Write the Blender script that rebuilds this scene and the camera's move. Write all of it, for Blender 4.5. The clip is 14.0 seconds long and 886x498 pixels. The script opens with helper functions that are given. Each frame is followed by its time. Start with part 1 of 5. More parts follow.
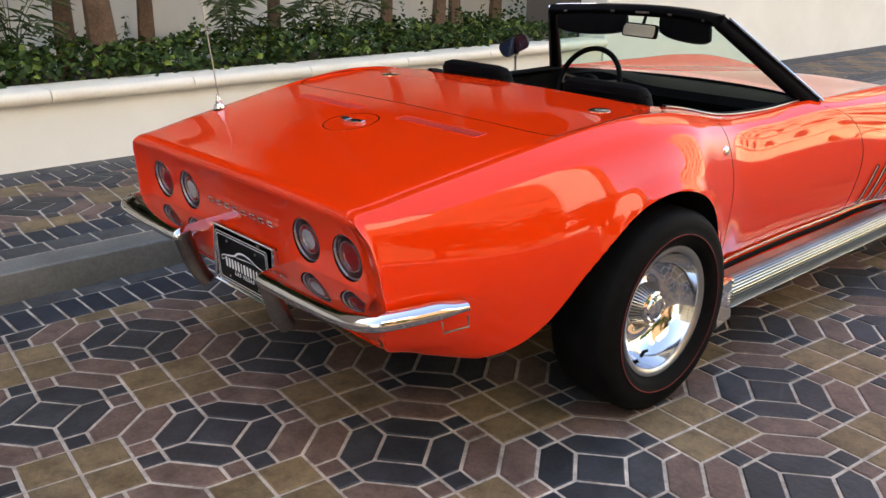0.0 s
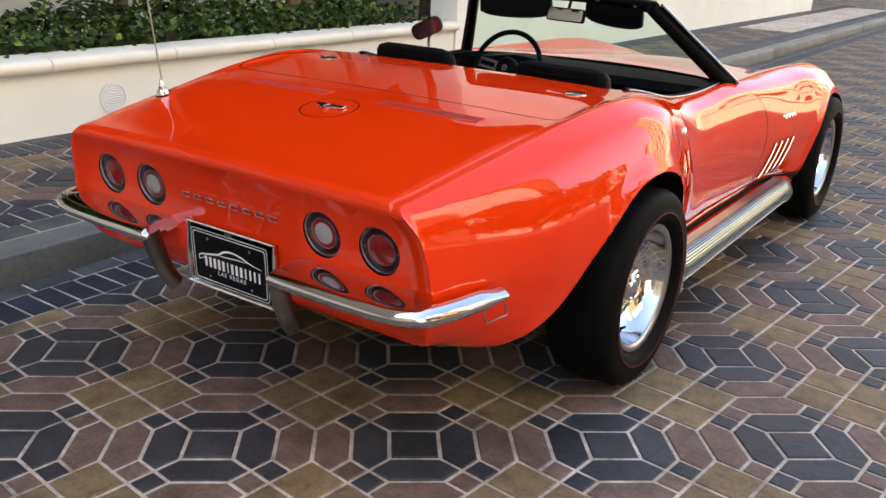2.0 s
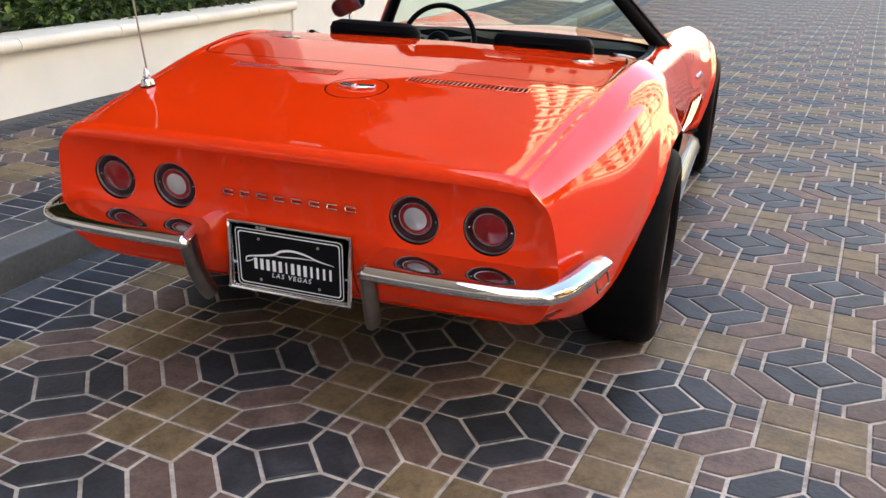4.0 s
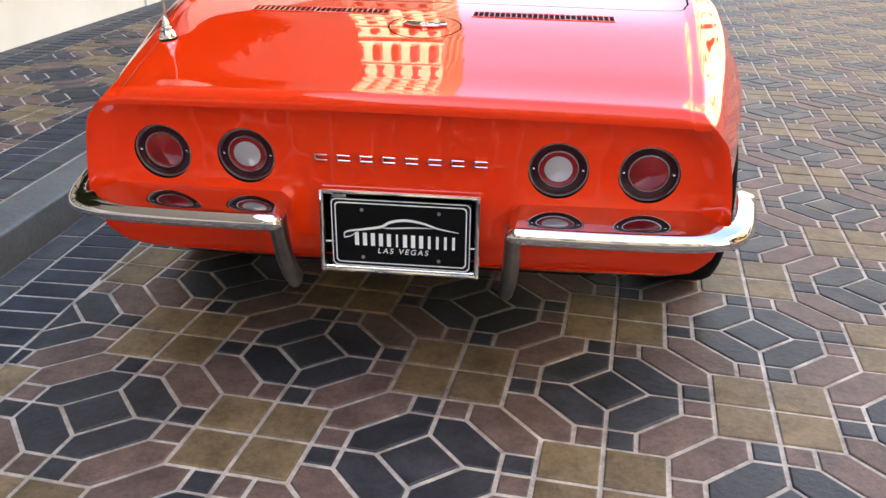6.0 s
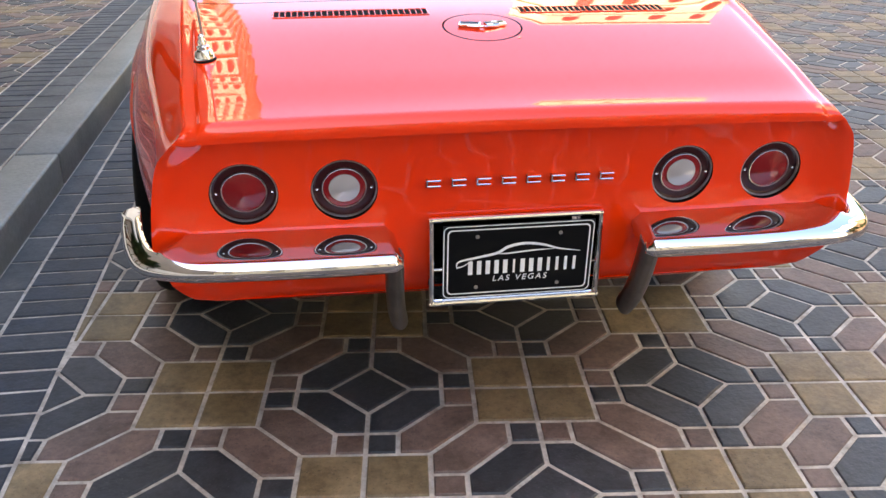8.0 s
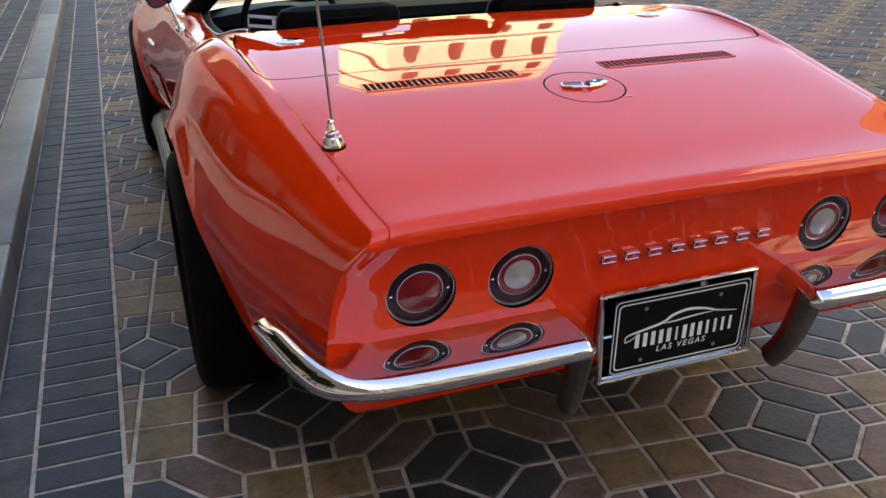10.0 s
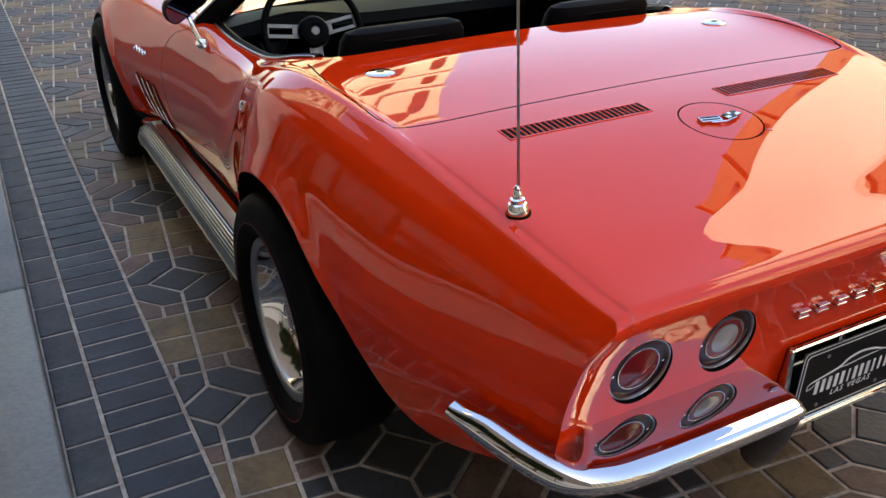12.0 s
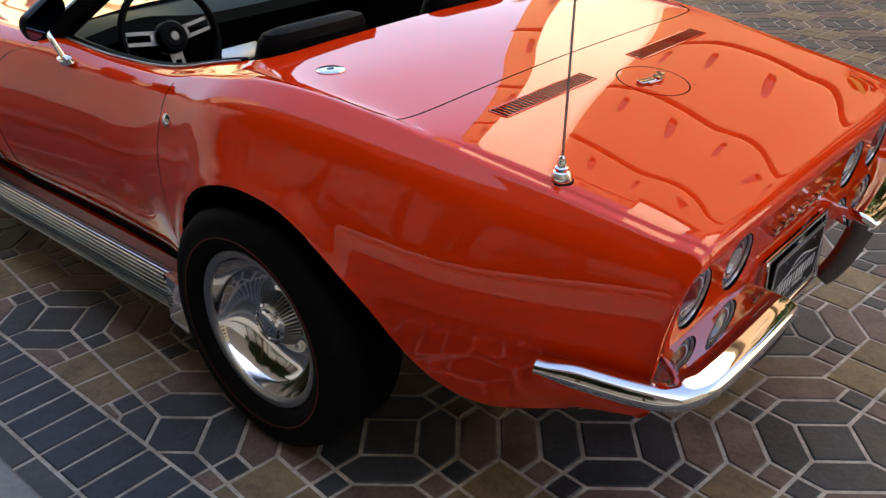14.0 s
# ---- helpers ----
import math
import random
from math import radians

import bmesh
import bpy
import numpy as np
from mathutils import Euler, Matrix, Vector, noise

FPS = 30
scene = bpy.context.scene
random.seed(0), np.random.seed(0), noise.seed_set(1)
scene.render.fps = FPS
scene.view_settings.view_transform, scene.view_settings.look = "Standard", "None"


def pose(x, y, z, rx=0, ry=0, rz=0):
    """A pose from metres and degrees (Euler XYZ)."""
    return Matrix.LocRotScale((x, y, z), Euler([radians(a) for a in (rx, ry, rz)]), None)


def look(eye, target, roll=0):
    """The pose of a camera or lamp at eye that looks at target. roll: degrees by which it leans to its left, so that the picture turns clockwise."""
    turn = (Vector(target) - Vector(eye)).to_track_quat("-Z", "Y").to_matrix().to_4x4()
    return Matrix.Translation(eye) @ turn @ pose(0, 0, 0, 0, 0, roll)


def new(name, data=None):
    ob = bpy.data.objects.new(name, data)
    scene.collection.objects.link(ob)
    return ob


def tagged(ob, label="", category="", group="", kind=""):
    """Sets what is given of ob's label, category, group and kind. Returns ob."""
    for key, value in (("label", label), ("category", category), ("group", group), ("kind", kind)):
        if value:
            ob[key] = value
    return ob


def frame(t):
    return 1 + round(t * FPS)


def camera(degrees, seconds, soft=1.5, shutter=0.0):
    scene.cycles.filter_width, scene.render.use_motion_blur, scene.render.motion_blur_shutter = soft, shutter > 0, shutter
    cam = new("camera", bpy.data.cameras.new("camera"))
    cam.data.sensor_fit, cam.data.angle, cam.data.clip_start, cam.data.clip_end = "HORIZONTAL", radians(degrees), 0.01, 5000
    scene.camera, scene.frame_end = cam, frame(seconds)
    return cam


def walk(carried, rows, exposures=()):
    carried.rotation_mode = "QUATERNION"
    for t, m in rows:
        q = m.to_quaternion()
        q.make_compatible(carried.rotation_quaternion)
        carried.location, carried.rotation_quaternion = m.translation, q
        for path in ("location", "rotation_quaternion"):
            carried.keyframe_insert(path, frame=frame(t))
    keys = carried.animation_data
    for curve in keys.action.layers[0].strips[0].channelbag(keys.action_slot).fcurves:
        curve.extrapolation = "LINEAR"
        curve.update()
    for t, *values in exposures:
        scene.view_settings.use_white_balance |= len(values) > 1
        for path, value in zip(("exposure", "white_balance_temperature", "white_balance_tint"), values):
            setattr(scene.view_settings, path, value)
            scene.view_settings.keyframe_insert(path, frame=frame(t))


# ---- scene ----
# camera and its walk
cam = camera(53.9, 14.0)
PATH = [
    (0, (2.285, -1.244, 1.416), (0.881, 0.024, 0.765), 0.6),
    (0.5, (2.188, -1.306, 1.44), (0.837, 0.003, 0.761), 0.8),
    (1, (2.082, -1.39, 1.427), (0.81, 0.0, 0.755), 1.3),
    (1.5, (1.951, -1.495, 1.407), (0.783, -0.017, 0.737), 2.3),
    (2, (1.808, -1.589, 1.398), (0.75, -0.033, 0.722), 2.6),
    (2.2, (1.751, -1.623, 1.395), (0.738, -0.038, 0.716), 2.4),
    (4.3, (0.954, -1.895, 1.299), (0.395, -0.104, 0.606), 1.7),
    (4.5, (0.878, -1.887, 1.27), (0.349, -0.086, 0.579), 1.4),
    (5, (0.668, -1.868, 1.251), (0.239, -0.052, 0.531), 1.1),
    (5.5, (0.498, -1.83, 1.231), (0.166, -0.009, 0.475), 0.5),
    (6, (0.287, -1.803, 1.235), (0.096, 0.025, 0.446), 1.0),
    (6.5, (0.128, -1.755, 1.225), (0.044, 0.076, 0.425), 0.6),
    (7, (-0.055, -1.688, 1.238), (-0.016, 0.133, 0.411), 0.6),
    (7.2, (-0.118, -1.669, 1.243), (-0.035, 0.147, 0.41), 0.5),
    (9.3, (-0.817, -1.414, 1.308), (-0.264, 0.322, 0.484), 0.2),
    (9.5, (-0.864, -1.376, 1.317), (-0.282, 0.352, 0.497), -0.0),
    (10, (-0.972, -1.29, 1.33), (-0.336, 0.432, 0.535), -0.8),
    (10.5, (-1.086, -1.192, 1.353), (-0.39, 0.515, 0.577), -1.1),
    (11, (-1.18, -1.083, 1.381), (-0.447, 0.605, 0.596), -1.0),
    (11.5, (-1.282, -0.985, 1.435), (-0.499, 0.652, 0.595), -1.1),
    (12, (-1.386, -0.912, 1.483), (-0.55, 0.674, 0.596), -1.0),
    (12.5, (-1.529, -0.852, 1.497), (-0.595, 0.668, 0.593), -0.9),
    (13, (-1.686, -0.775, 1.505), (-0.609, 0.645, 0.598), -0.5),
    (13.5, (-1.807, -0.706, 1.501), (-0.606, 0.612, 0.594), -1.3),
    (14, (-1.942, -0.594, 1.528), (-0.614, 0.58, 0.602), -1.0),
]
EXPOSURES = [(t, stops, 7200, 10) for t, stops in ((0, 2.54), (2, 2.58), (4.5, 2.80), (5.5, 2.90), (6.0, 3.00), (6.5, 3.20), (7.0, 3.38), (9.5, 2.30), (11, 2.22), (12.5, 2.24), (14, 2.25))]
walk(cam, [(t, look(eye, target, roll)) for t, eye, target, roll in PATH], EXPOSURES)

# ---- light ----
world = bpy.data.worlds.new("sky_world")
scene.world = world
world.use_nodes = True
wn = world.node_tree.nodes
sky = wn.new("ShaderNodeTexSky")
sky.sky_type, sky.sun_disc = "NISHITA", False
SUN_ELEV, SUN_AZ = 48.0, 236.0
sky.sun_elevation, sky.sun_rotation = radians(SUN_ELEV), radians(SUN_AZ)
sky.air_density, sky.dust_density, sky.ozone_density = 1.0, 2.0, 1.0
bg = wn["Background"]
bg.inputs[1].default_value = 0.13
world.node_tree.links.new(sky.outputs[0], bg.inputs[0])
sun = new("sun", bpy.data.lights.new("sun", "SUN"))
sun.data.energy, sun.data.angle, sun.data.color = 5.0, radians(0.6), (1.0, 0.93, 0.82)
se, sa = radians(SUN_ELEV), radians(SUN_AZ)
sun.matrix_world = look((0, 0, 0), (-math.sin(sa) * math.cos(se), -math.cos(sa) * math.cos(se), -math.sin(se)))

# ---- materials ----
def material(name, colour, rough=0.5, metal=0.0, coat=0.0, coat_rough=0.03, spec=0.5):
    m = bpy.data.materials.new(name)
    m.use_nodes = True
    b = m.node_tree.nodes["Principled BSDF"]
    b.inputs["Base Color"].default_value = (*colour, 1)
    b.inputs["Roughness"].default_value = rough
    b.inputs["Metallic"].default_value = metal
    b.inputs["Coat Weight"].default_value = coat
    b.inputs["Coat Roughness"].default_value = coat_rough
    b.inputs["Specular IOR Level"].default_value = spec
    return m


def node(m, kind, **sets):
    n = m.node_tree.nodes.new(kind)
    for key, value in sets.items():
        n.inputs[key.replace("_", " ")].default_value = value
    return n


def wire(m, a, b):
    m.node_tree.links.new(a, b)


def coords(m, where="Object"):
    return m.node_tree.nodes.new("ShaderNodeTexCoord").outputs[where]


def noise_tex(m, scale, detail=4.0, rough=0.6, where="Object", stretch=None):
    n = node(m, "ShaderNodeTexNoise", Scale=scale, Detail=detail, Roughness=rough)
    src = coords(m, where)
    if stretch:
        mp = node(m, "ShaderNodeMapping", Scale=stretch)
        wire(m, src, mp.inputs["Vector"])
        src = mp.outputs[0]
    wire(m, src, n.inputs["Vector"])
    return n


def ramp(m, fac, stops):
    r = m.node_tree.nodes.new("ShaderNodeValToRGB")
    while len(r.color_ramp.elements) < len(stops):
        r.color_ramp.elements.new(0.5)
    for el, (pos, col) in zip(r.color_ramp.elements, stops):
        el.position = pos
        el.color = (*col, 1) if len(col) == 3 else col
    wire(m, fac, r.inputs[0])
    return r.outputs[0]


def mix(m, fac, a, b, mode="MIX"):
    n = m.node_tree.nodes.new("ShaderNodeMix")
    n.data_type, n.blend_type = "RGBA", mode
    for sock, value in ((n.inputs[0], fac), (n.inputs[6], a), (n.inputs[7], b)):
        if isinstance(value, (int, float)):
            sock.default_value = value
        elif isinstance(value, tuple):
            sock.default_value = (*value, 1)
        else:
            wire(m, value, sock)
    return n.outputs[2]


def bsdf(m):
    return m.node_tree.nodes["Principled BSDF"]


def bump(m, height, strength=0.3, distance=0.01, before=None):
    b = node(m, "ShaderNodeBump", Strength=strength, Distance=distance)
    wire(m, height, b.inputs["Height"])
    if before:
        wire(m, before, b.inputs["Normal"])
    wire(m, b.outputs[0], bsdf(m).inputs["Normal"])
    return b.outputs[0]


def mottled(name, dark, light, scale, rough=0.8, fine=60.0, relief=0.25, depth=0.004, vary=0.0, metal=0.0, rvar=0.0, spec=0.5, grain=0.2):
    """A matt surface with stains, grain, fine relief and, with vary, a shade that differs piece by piece."""
    m = material(name, light, rough, metal, spec=spec)
    big, small = noise_tex(m, scale, 5), noise_tex(m, fine, 3)
    if vary:
        info = m.node_tree.nodes.new("ShaderNodeObjectInfo")
        isl = m.node_tree.nodes.new("ShaderNodeNewGeometry")
        both = m.node_tree.nodes.new("ShaderNodeMath")
        both.operation = "ADD"
        wire(m, info.outputs["Random"], both.inputs[0])
        wire(m, isl.outputs["Random Per Island"], both.inputs[1])
        wrap = m.node_tree.nodes.new("ShaderNodeMath")
        wrap.operation = "FRACT"
        wire(m, both.outputs[0], wrap.inputs[0])
        shift = node(m, "ShaderNodeVectorMath")
        shift.operation = "SCALE"
        shift.inputs[0].default_value = (31, 17, 7)
        wire(m, wrap.outputs[0], shift.inputs["Scale"])
        move = node(m, "ShaderNodeVectorMath")
        wire(m, coords(m), move.inputs[0])
        wire(m, shift.outputs[0], move.inputs[1])
        wire(m, move.outputs[0], big.inputs["Vector"])
    col = ramp(m, big.outputs[0], [(0.3, dark), (0.7, light)])
    col = mix(m, grain, col, ramp(m, small.outputs[0], [(0.35, tuple(c * 0.55 for c in dark)), (0.65, tuple(min(1, c * 1.25) for c in light))]))
    if vary:
        v = ramp(m, wrap.outputs[0], [(0.0, (1 - vary,) * 3), (1.0, (1 + vary * 0.6, 1 + vary * 0.5, 1 + vary * 0.45))])
        col = mix(m, 1.0, col, v, "MULTIPLY")
    wire(m, col, bsdf(m).inputs["Base Color"])
    if rvar:
        r = ramp(m, big.outputs[0], [(0.3, (rough - rvar,) * 3), (0.7, (rough + rvar,) * 3)])
        wire(m, r, bsdf(m).inputs["Roughness"])
    bump(m, small.outputs[0], relief, depth)
    return m


PAINT = material("red_orange_paint", (0.80, 0.036, 0.004), 0.55, 0.0, 1.0, 0.008, 0.0)
_n = noise_tex(PAINT, 7.0, 2)
bump(PAINT, _n.outputs[0], 0.02, 0.004)
CHROME = material("chrome", (0.82, 0.82, 0.83), 0.06, 1.0)
_n = noise_tex(CHROME, 9.0, 3)
wire(CHROME, ramp(CHROME, _n.outputs[0], [(0.3, (0.03,) * 3), (0.75, (0.11,) * 3)]), bsdf(CHROME).inputs["Roughness"])
MIRROR_CHROME = material("polished_chrome", (0.68, 0.67, 0.70), 0.025, 1.0)
_n = noise_tex(MIRROR_CHROME, 14.0, 2)
bump(MIRROR_CHROME, _n.outputs[0], 0.03, 0.003)
WHEEL_CHROME = material("wheel_chrome", (0.72, 0.72, 0.74), 0.08, 1.0)
_n = noise_tex(WHEEL_CHROME, 11.0, 3)
wire(WHEEL_CHROME, ramp(WHEEL_CHROME, _n.outputs[0], [(0.3, (0.05,) * 3), (0.75, (0.12,) * 3)]), bsdf(WHEEL_CHROME).inputs["Roughness"])
BRIGHT_RING = material("bright_satin_ring", (0.72, 0.70, 0.71), 0.30, 1.0)
RIBBED = mottled("ribbed_aluminium", (0.42, 0.45, 0.45), (0.56, 0.59, 0.59), 6, 0.28, 60, 0.02, 0.0005, 0, 1.0, grain=0.03)
GROOVE = material("grooved_grey", (0.035, 0.038, 0.042), 0.5, 0.6)
STEEL = mottled("brushed_aluminium", (0.40, 0.40, 0.40), (0.55, 0.55, 0.54), 4, 0.30, 40, 0.03, 0.0005, 0, 1.0, grain=0.04)
DULL_STEEL = mottled("dull_steel", (0.16, 0.15, 0.145), (0.30, 0.285, 0.27), 9, 0.34, 50, 0.06, 0.0006, 0, 1.0, grain=0.08)
RUBBER = mottled("black_rubber", (0.003, 0.003, 0.003), (0.007, 0.0066, 0.0066), 12, 0.6, 120, 0.2, 0.001, spec=0.05)
TYRE_RED = material("red_tyre_line", (0.15, 0.010, 0.010), 0.7)
UNDER = mottled("underbody_black", (0.002, 0.002, 0.002), (0.006, 0.0055, 0.005), 8, 0.85, spec=0.15)
VINYL = mottled("black_vinyl", (0.002, 0.002, 0.0026), (0.005, 0.005, 0.006), 10, 0.5, 260, 0.2, 0.001, spec=0.05)
CARPET = mottled("black_carpet", (0.004, 0.004, 0.004), (0.012, 0.012, 0.012), 30, 0.95, 300, 0.5, 0.003, spec=0.03)
GAP = material("gap_black", (0.004, 0.001, 0.001), 0.8, spec=0.1)
LENS_RED = material("red_lens", (0.20, 0.006, 0.009), 0.25, 0.0, 0.2, 0.03, 0.25)
LENS_DARK = material("dark_red_lens", (0.030, 0.003, 0.005), 0.3, 0.0, 0.0, 0.03, 0.25)
LENS_WHITE = material("white_lens", (0.33, 0.315, 0.325), 0.25, 0.0, 0.6, 0.05)
PLATE = material("black_plate", (0.004, 0.0045, 0.005), 0.3, spec=0.15)
WHITE = material("white_enamel", (0.82, 0.82, 0.82), 0.4)
GLASS = bpy.data.materials.new("tinted_glass")
GLASS.use_nodes = True
_g = GLASS.node_tree.nodes
_gl, _tr, _mx = _g.new("ShaderNodeBsdfGlossy"), _g.new("ShaderNodeBsdfTransparent"), _g.new("ShaderNodeMixShader")
_gl.inputs["Roughness"].default_value = 0.02
_tr.inputs["Color"].default_value = (0.76, 0.91, 0.84, 1)
_mx.inputs[0].default_value = 0.03
wire(GLASS, _tr.outputs[0], _mx.inputs[1])
wire(GLASS, _gl.outputs[0], _mx.inputs[2])
wire(GLASS, _mx.outputs[0], _g["Material Output"].inputs["Surface"])
MIRROR = material("mirror_glass", (0.62, 0.64, 0.66), 0.02, 1.0)
# dark blue tint paints a dim reflection into the door mirror
MIRROR_DIMMED = material("dimmed_blue_mirror", (0.16, 0.19, 0.27), 0.03, 1.0)


def world_stains(m, low, scale=1.1, spots=0.0):
    """Broad dirt over neighbouring pieces alike, with small dark pits and pale scuffs."""
    at = m.node_tree.nodes.new("ShaderNodeNewGeometry").outputs["Position"]
    was = bsdf(m).inputs["Base Color"].links[0].from_socket
    wide = node(m, "ShaderNodeTexNoise", Scale=scale, Detail=6.0, Roughness=0.65)
    mid = node(m, "ShaderNodeTexNoise", Scale=scale * 11, Detail=5.0, Roughness=0.7)
    for n in (wide, mid):
        wire(m, at, n.inputs["Vector"])
    col = mix(m, 1.0, was, ramp(m, wide.outputs[0], [(0.32, (low, low * 0.97, low * 0.95)), (0.68, (1.1, 1.1, 1.1))]), "MULTIPLY")
    col = mix(m, 1.0, col, ramp(m, mid.outputs[0], [(0.34, (0.70, 0.69, 0.68)), (0.5, (1.05, 1.05, 1.05)), (0.70, (1.32, 1.3, 1.27))]), "MULTIPLY")
    if spots:
        pit = node(m, "ShaderNodeTexNoise", Scale=170.0, Detail=2.0, Roughness=0.5)
        wire(m, at, pit.inputs["Vector"])
        col = mix(m, ramp(m, pit.outputs[0], [(0.30, (spots,) * 3), (0.38, (0, 0, 0))]), col, (0.02, 0.018, 0.016))
        col = mix(m, ramp(m, pit.outputs[0], [(0.66, (0, 0, 0)), (0.74, (spots * 0.4,) * 3)]), col, (0.34, 0.31, 0.28))
    wire(m, col, bsdf(m).inputs["Base Color"])
    return m


PAVER_TAN = world_stains(mottled("tan_paver", (0.120, 0.082, 0.037), (0.222, 0.162, 0.088), 7, 0.66, 60, 0.55, 0.004, 0.20, rvar=0.1), 0.80, spots=0.5)
PAVER_BROWN = world_stains(mottled("brown_paver", (0.085, 0.054, 0.041), (0.175, 0.117, 0.095), 7, 0.66, 60, 0.55, 0.004, 0.22, rvar=0.1), 0.80, spots=0.5)
PAVER_DARK = world_stains(mottled("charcoal_paver", (0.014, 0.016, 0.020), (0.044, 0.047, 0.054), 7, 0.58, 60, 0.55, 0.004, 0.28, rvar=0.1), 0.80, spots=0.4)
BRICK_BLUE = world_stains(mottled("blue_black_brick", (0.012, 0.017, 0.026), (0.032, 0.039, 0.053), 7, 0.6, 60, 0.55, 0.004, 0.25, rvar=0.1), 0.8, spots=0.4)
BRICK_GREY = world_stains(mottled("grey_brick", (0.040, 0.044, 0.046), (0.082, 0.083, 0.083), 7, 0.7, 60, 0.55, 0.004, 0.18), 0.7, spots=0.4)
MORTAR = world_stains(mottled("mortar", (0.30, 0.25, 0.20), (0.58, 0.52, 0.45), 9, 0.9, 90, 0.5, 0.004), 0.72)
KERB = mottled("kerb_concrete", (0.075, 0.082, 0.078), (0.165, 0.168, 0.158), 3, 0.48, 60, 0.4, 0.004)
STUCCO = mottled("cream_stucco", (0.78, 0.77, 0.70), (0.87, 0.865, 0.80), 1.1, 0.9, 140, 0.12, 0.002, grain=0.06)
COPING = mottled("cream_coping", (0.74, 0.68, 0.55), (0.86, 0.81, 0.69), 2.2, 0.8, 90, 0.15, 0.002, grain=0.10)
# dark brown for the added shade block, to dim the car's left side
SHADE_BLOCK = mottled("brown_shade_block", (0.135, 0.110, 0.082), (0.195, 0.160, 0.122), 0.3, 0.9, 30, 0.1, 0.005)
BACKWALL = mottled("pale_wall", (0.52, 0.52, 0.49), (0.64, 0.64, 0.60), 0.7, 0.9, 120, 0.1, 0.002, grain=0.06)
FACADE = mottled("warm_facade", (0.76, 0.64, 0.43), (0.85, 0.73, 0.52), 0.35, 0.9, 20, 0.1, 0.01)
# terracotta darkened to stand in for a hotel face in shade
TERRACOTTA_SHADED = mottled("shaded_terracotta_facade", (0.20, 0.115, 0.055), (0.27, 0.16, 0.08), 0.2, 0.9, 20, 0.1, 0.01)
STONE_BAND = mottled("tan_stone_band", (0.30, 0.20, 0.11), (0.38, 0.26, 0.15), 0.2, 0.9, 20, 0.1, 0.01)
FACADE_PALE = mottled("pale_facade_trim", (0.72, 0.66, 0.52), (0.82, 0.76, 0.62), 0.5, 0.9, 20, 0.1, 0.01)
WINDOW_DARK = material("far_window_glass", (0.05, 0.05, 0.045), 0.1, 0.0, 0.5)
SOIL = mottled("planter_soil", (0.02, 0.014, 0.009), (0.06, 0.042, 0.028), 6, 0.95, 80, 0.7, 0.01)
BARK = mottled("tree_bark", (0.075, 0.045, 0.028), (0.19, 0.12, 0.075), 9, 0.9, 60, 0.8, 0.012)
LEAF = mottled("hedge_leaf", (0.012, 0.032, 0.006), (0.052, 0.098, 0.018), 3, 0.5, 40, 0.1, 0.002, 0.5, spec=0.22)
LEAF_LIGHT = mottled("young_leaf", (0.07, 0.11, 0.015), (0.17, 0.24, 0.04), 3, 0.5, 40, 0.1, 0.002, 0.35, spec=0.25)
FROND = mottled("palm_frond", (0.03, 0.055, 0.016), (0.08, 0.12, 0.035), 3, 0.5, 40, 0.1, 0.002, 0.3)

FAR_PAVING = material("far_paving", (0.1, 0.09, 0.08), 0.75)
_v = node(FAR_PAVING, "ShaderNodeTexVoronoi", Scale=5.5)
wire(FAR_PAVING, coords(FAR_PAVING), _v.inputs["Vector"])
_sep = FAR_PAVING.node_tree.nodes.new("ShaderNodeSeparateColor")
wire(FAR_PAVING, _v.outputs["Color"], _sep.inputs[0])
wire(FAR_PAVING, ramp(FAR_PAVING, _sep.outputs[0], [(0.0, (0.04, 0.043, 0.05)), (0.33, (0.05, 0.053, 0.06)), (0.45, (0.14, 0.095, 0.08)), (0.66, (0.15, 0.10, 0.085)), (0.75, (0.20, 0.15, 0.08)), (1.0, (0.22, 0.16, 0.09))]), bsdf(FAR_PAVING).inputs["Base Color"])

# ---- mesh helpers ----
def finish(bm, name, mat, smooth=35.0):
    """A mesh from a bmesh, smooth but for edges sharper than the angle given."""
    bmesh.ops.recalc_face_normals(bm, faces=bm.faces)
    me = bpy.data.meshes.new(name)
    if smooth:
        for f in bm.faces:
            f.smooth = True
        for e in bm.edges:
            e.smooth = len(e.link_faces) == 2 and e.calc_face_angle(0) < radians(smooth)
    bm.to_mesh(me)
    bm.free()
    for m in mat if isinstance(mat, (list, tuple)) else (mat,):
        me.materials.append(m)
    return me


def part(name, bm, mat, parent, label="", smooth=35.0):
    ob = new(name, finish(bm, name, mat, smooth))
    ob.parent = parent
    return tagged(ob, label)


def thing(name, bm, mat, label, category, group="", kind="", smooth=35.0):
    return tagged(new(name, finish(bm, name, mat, smooth)), label, category, group, kind)


def holder(name, label, category, group="", at=(0, 0, 0)):
    ob = new(name)
    ob.location = at
    ob.empty_display_size = 0.1
    return tagged(ob, label, category, group)


def box(bm, lo, hi, bevel=0.0, segments=2, m=None):
    verts = bmesh.ops.create_cube(bm, size=1)["verts"]
    mid, size = [(a + b) / 2 for a, b in zip(lo, hi)], [b - a for a, b in zip(lo, hi)]
    for v in verts:
        v.co = Vector((mid[k] + v.co[k] * size[k] for k in range(3)))
    if bevel:
        edges = list({e for v in verts for e in v.link_edges})
        verts = list({v for f in bmesh.ops.bevel(bm, geom=edges, offset=bevel, segments=segments, profile=0.5, affect="EDGES")["faces"] for v in f.verts} | {v for v in verts if v.is_valid})
    if m:
        bmesh.ops.transform(bm, matrix=m, verts=verts)
    return verts


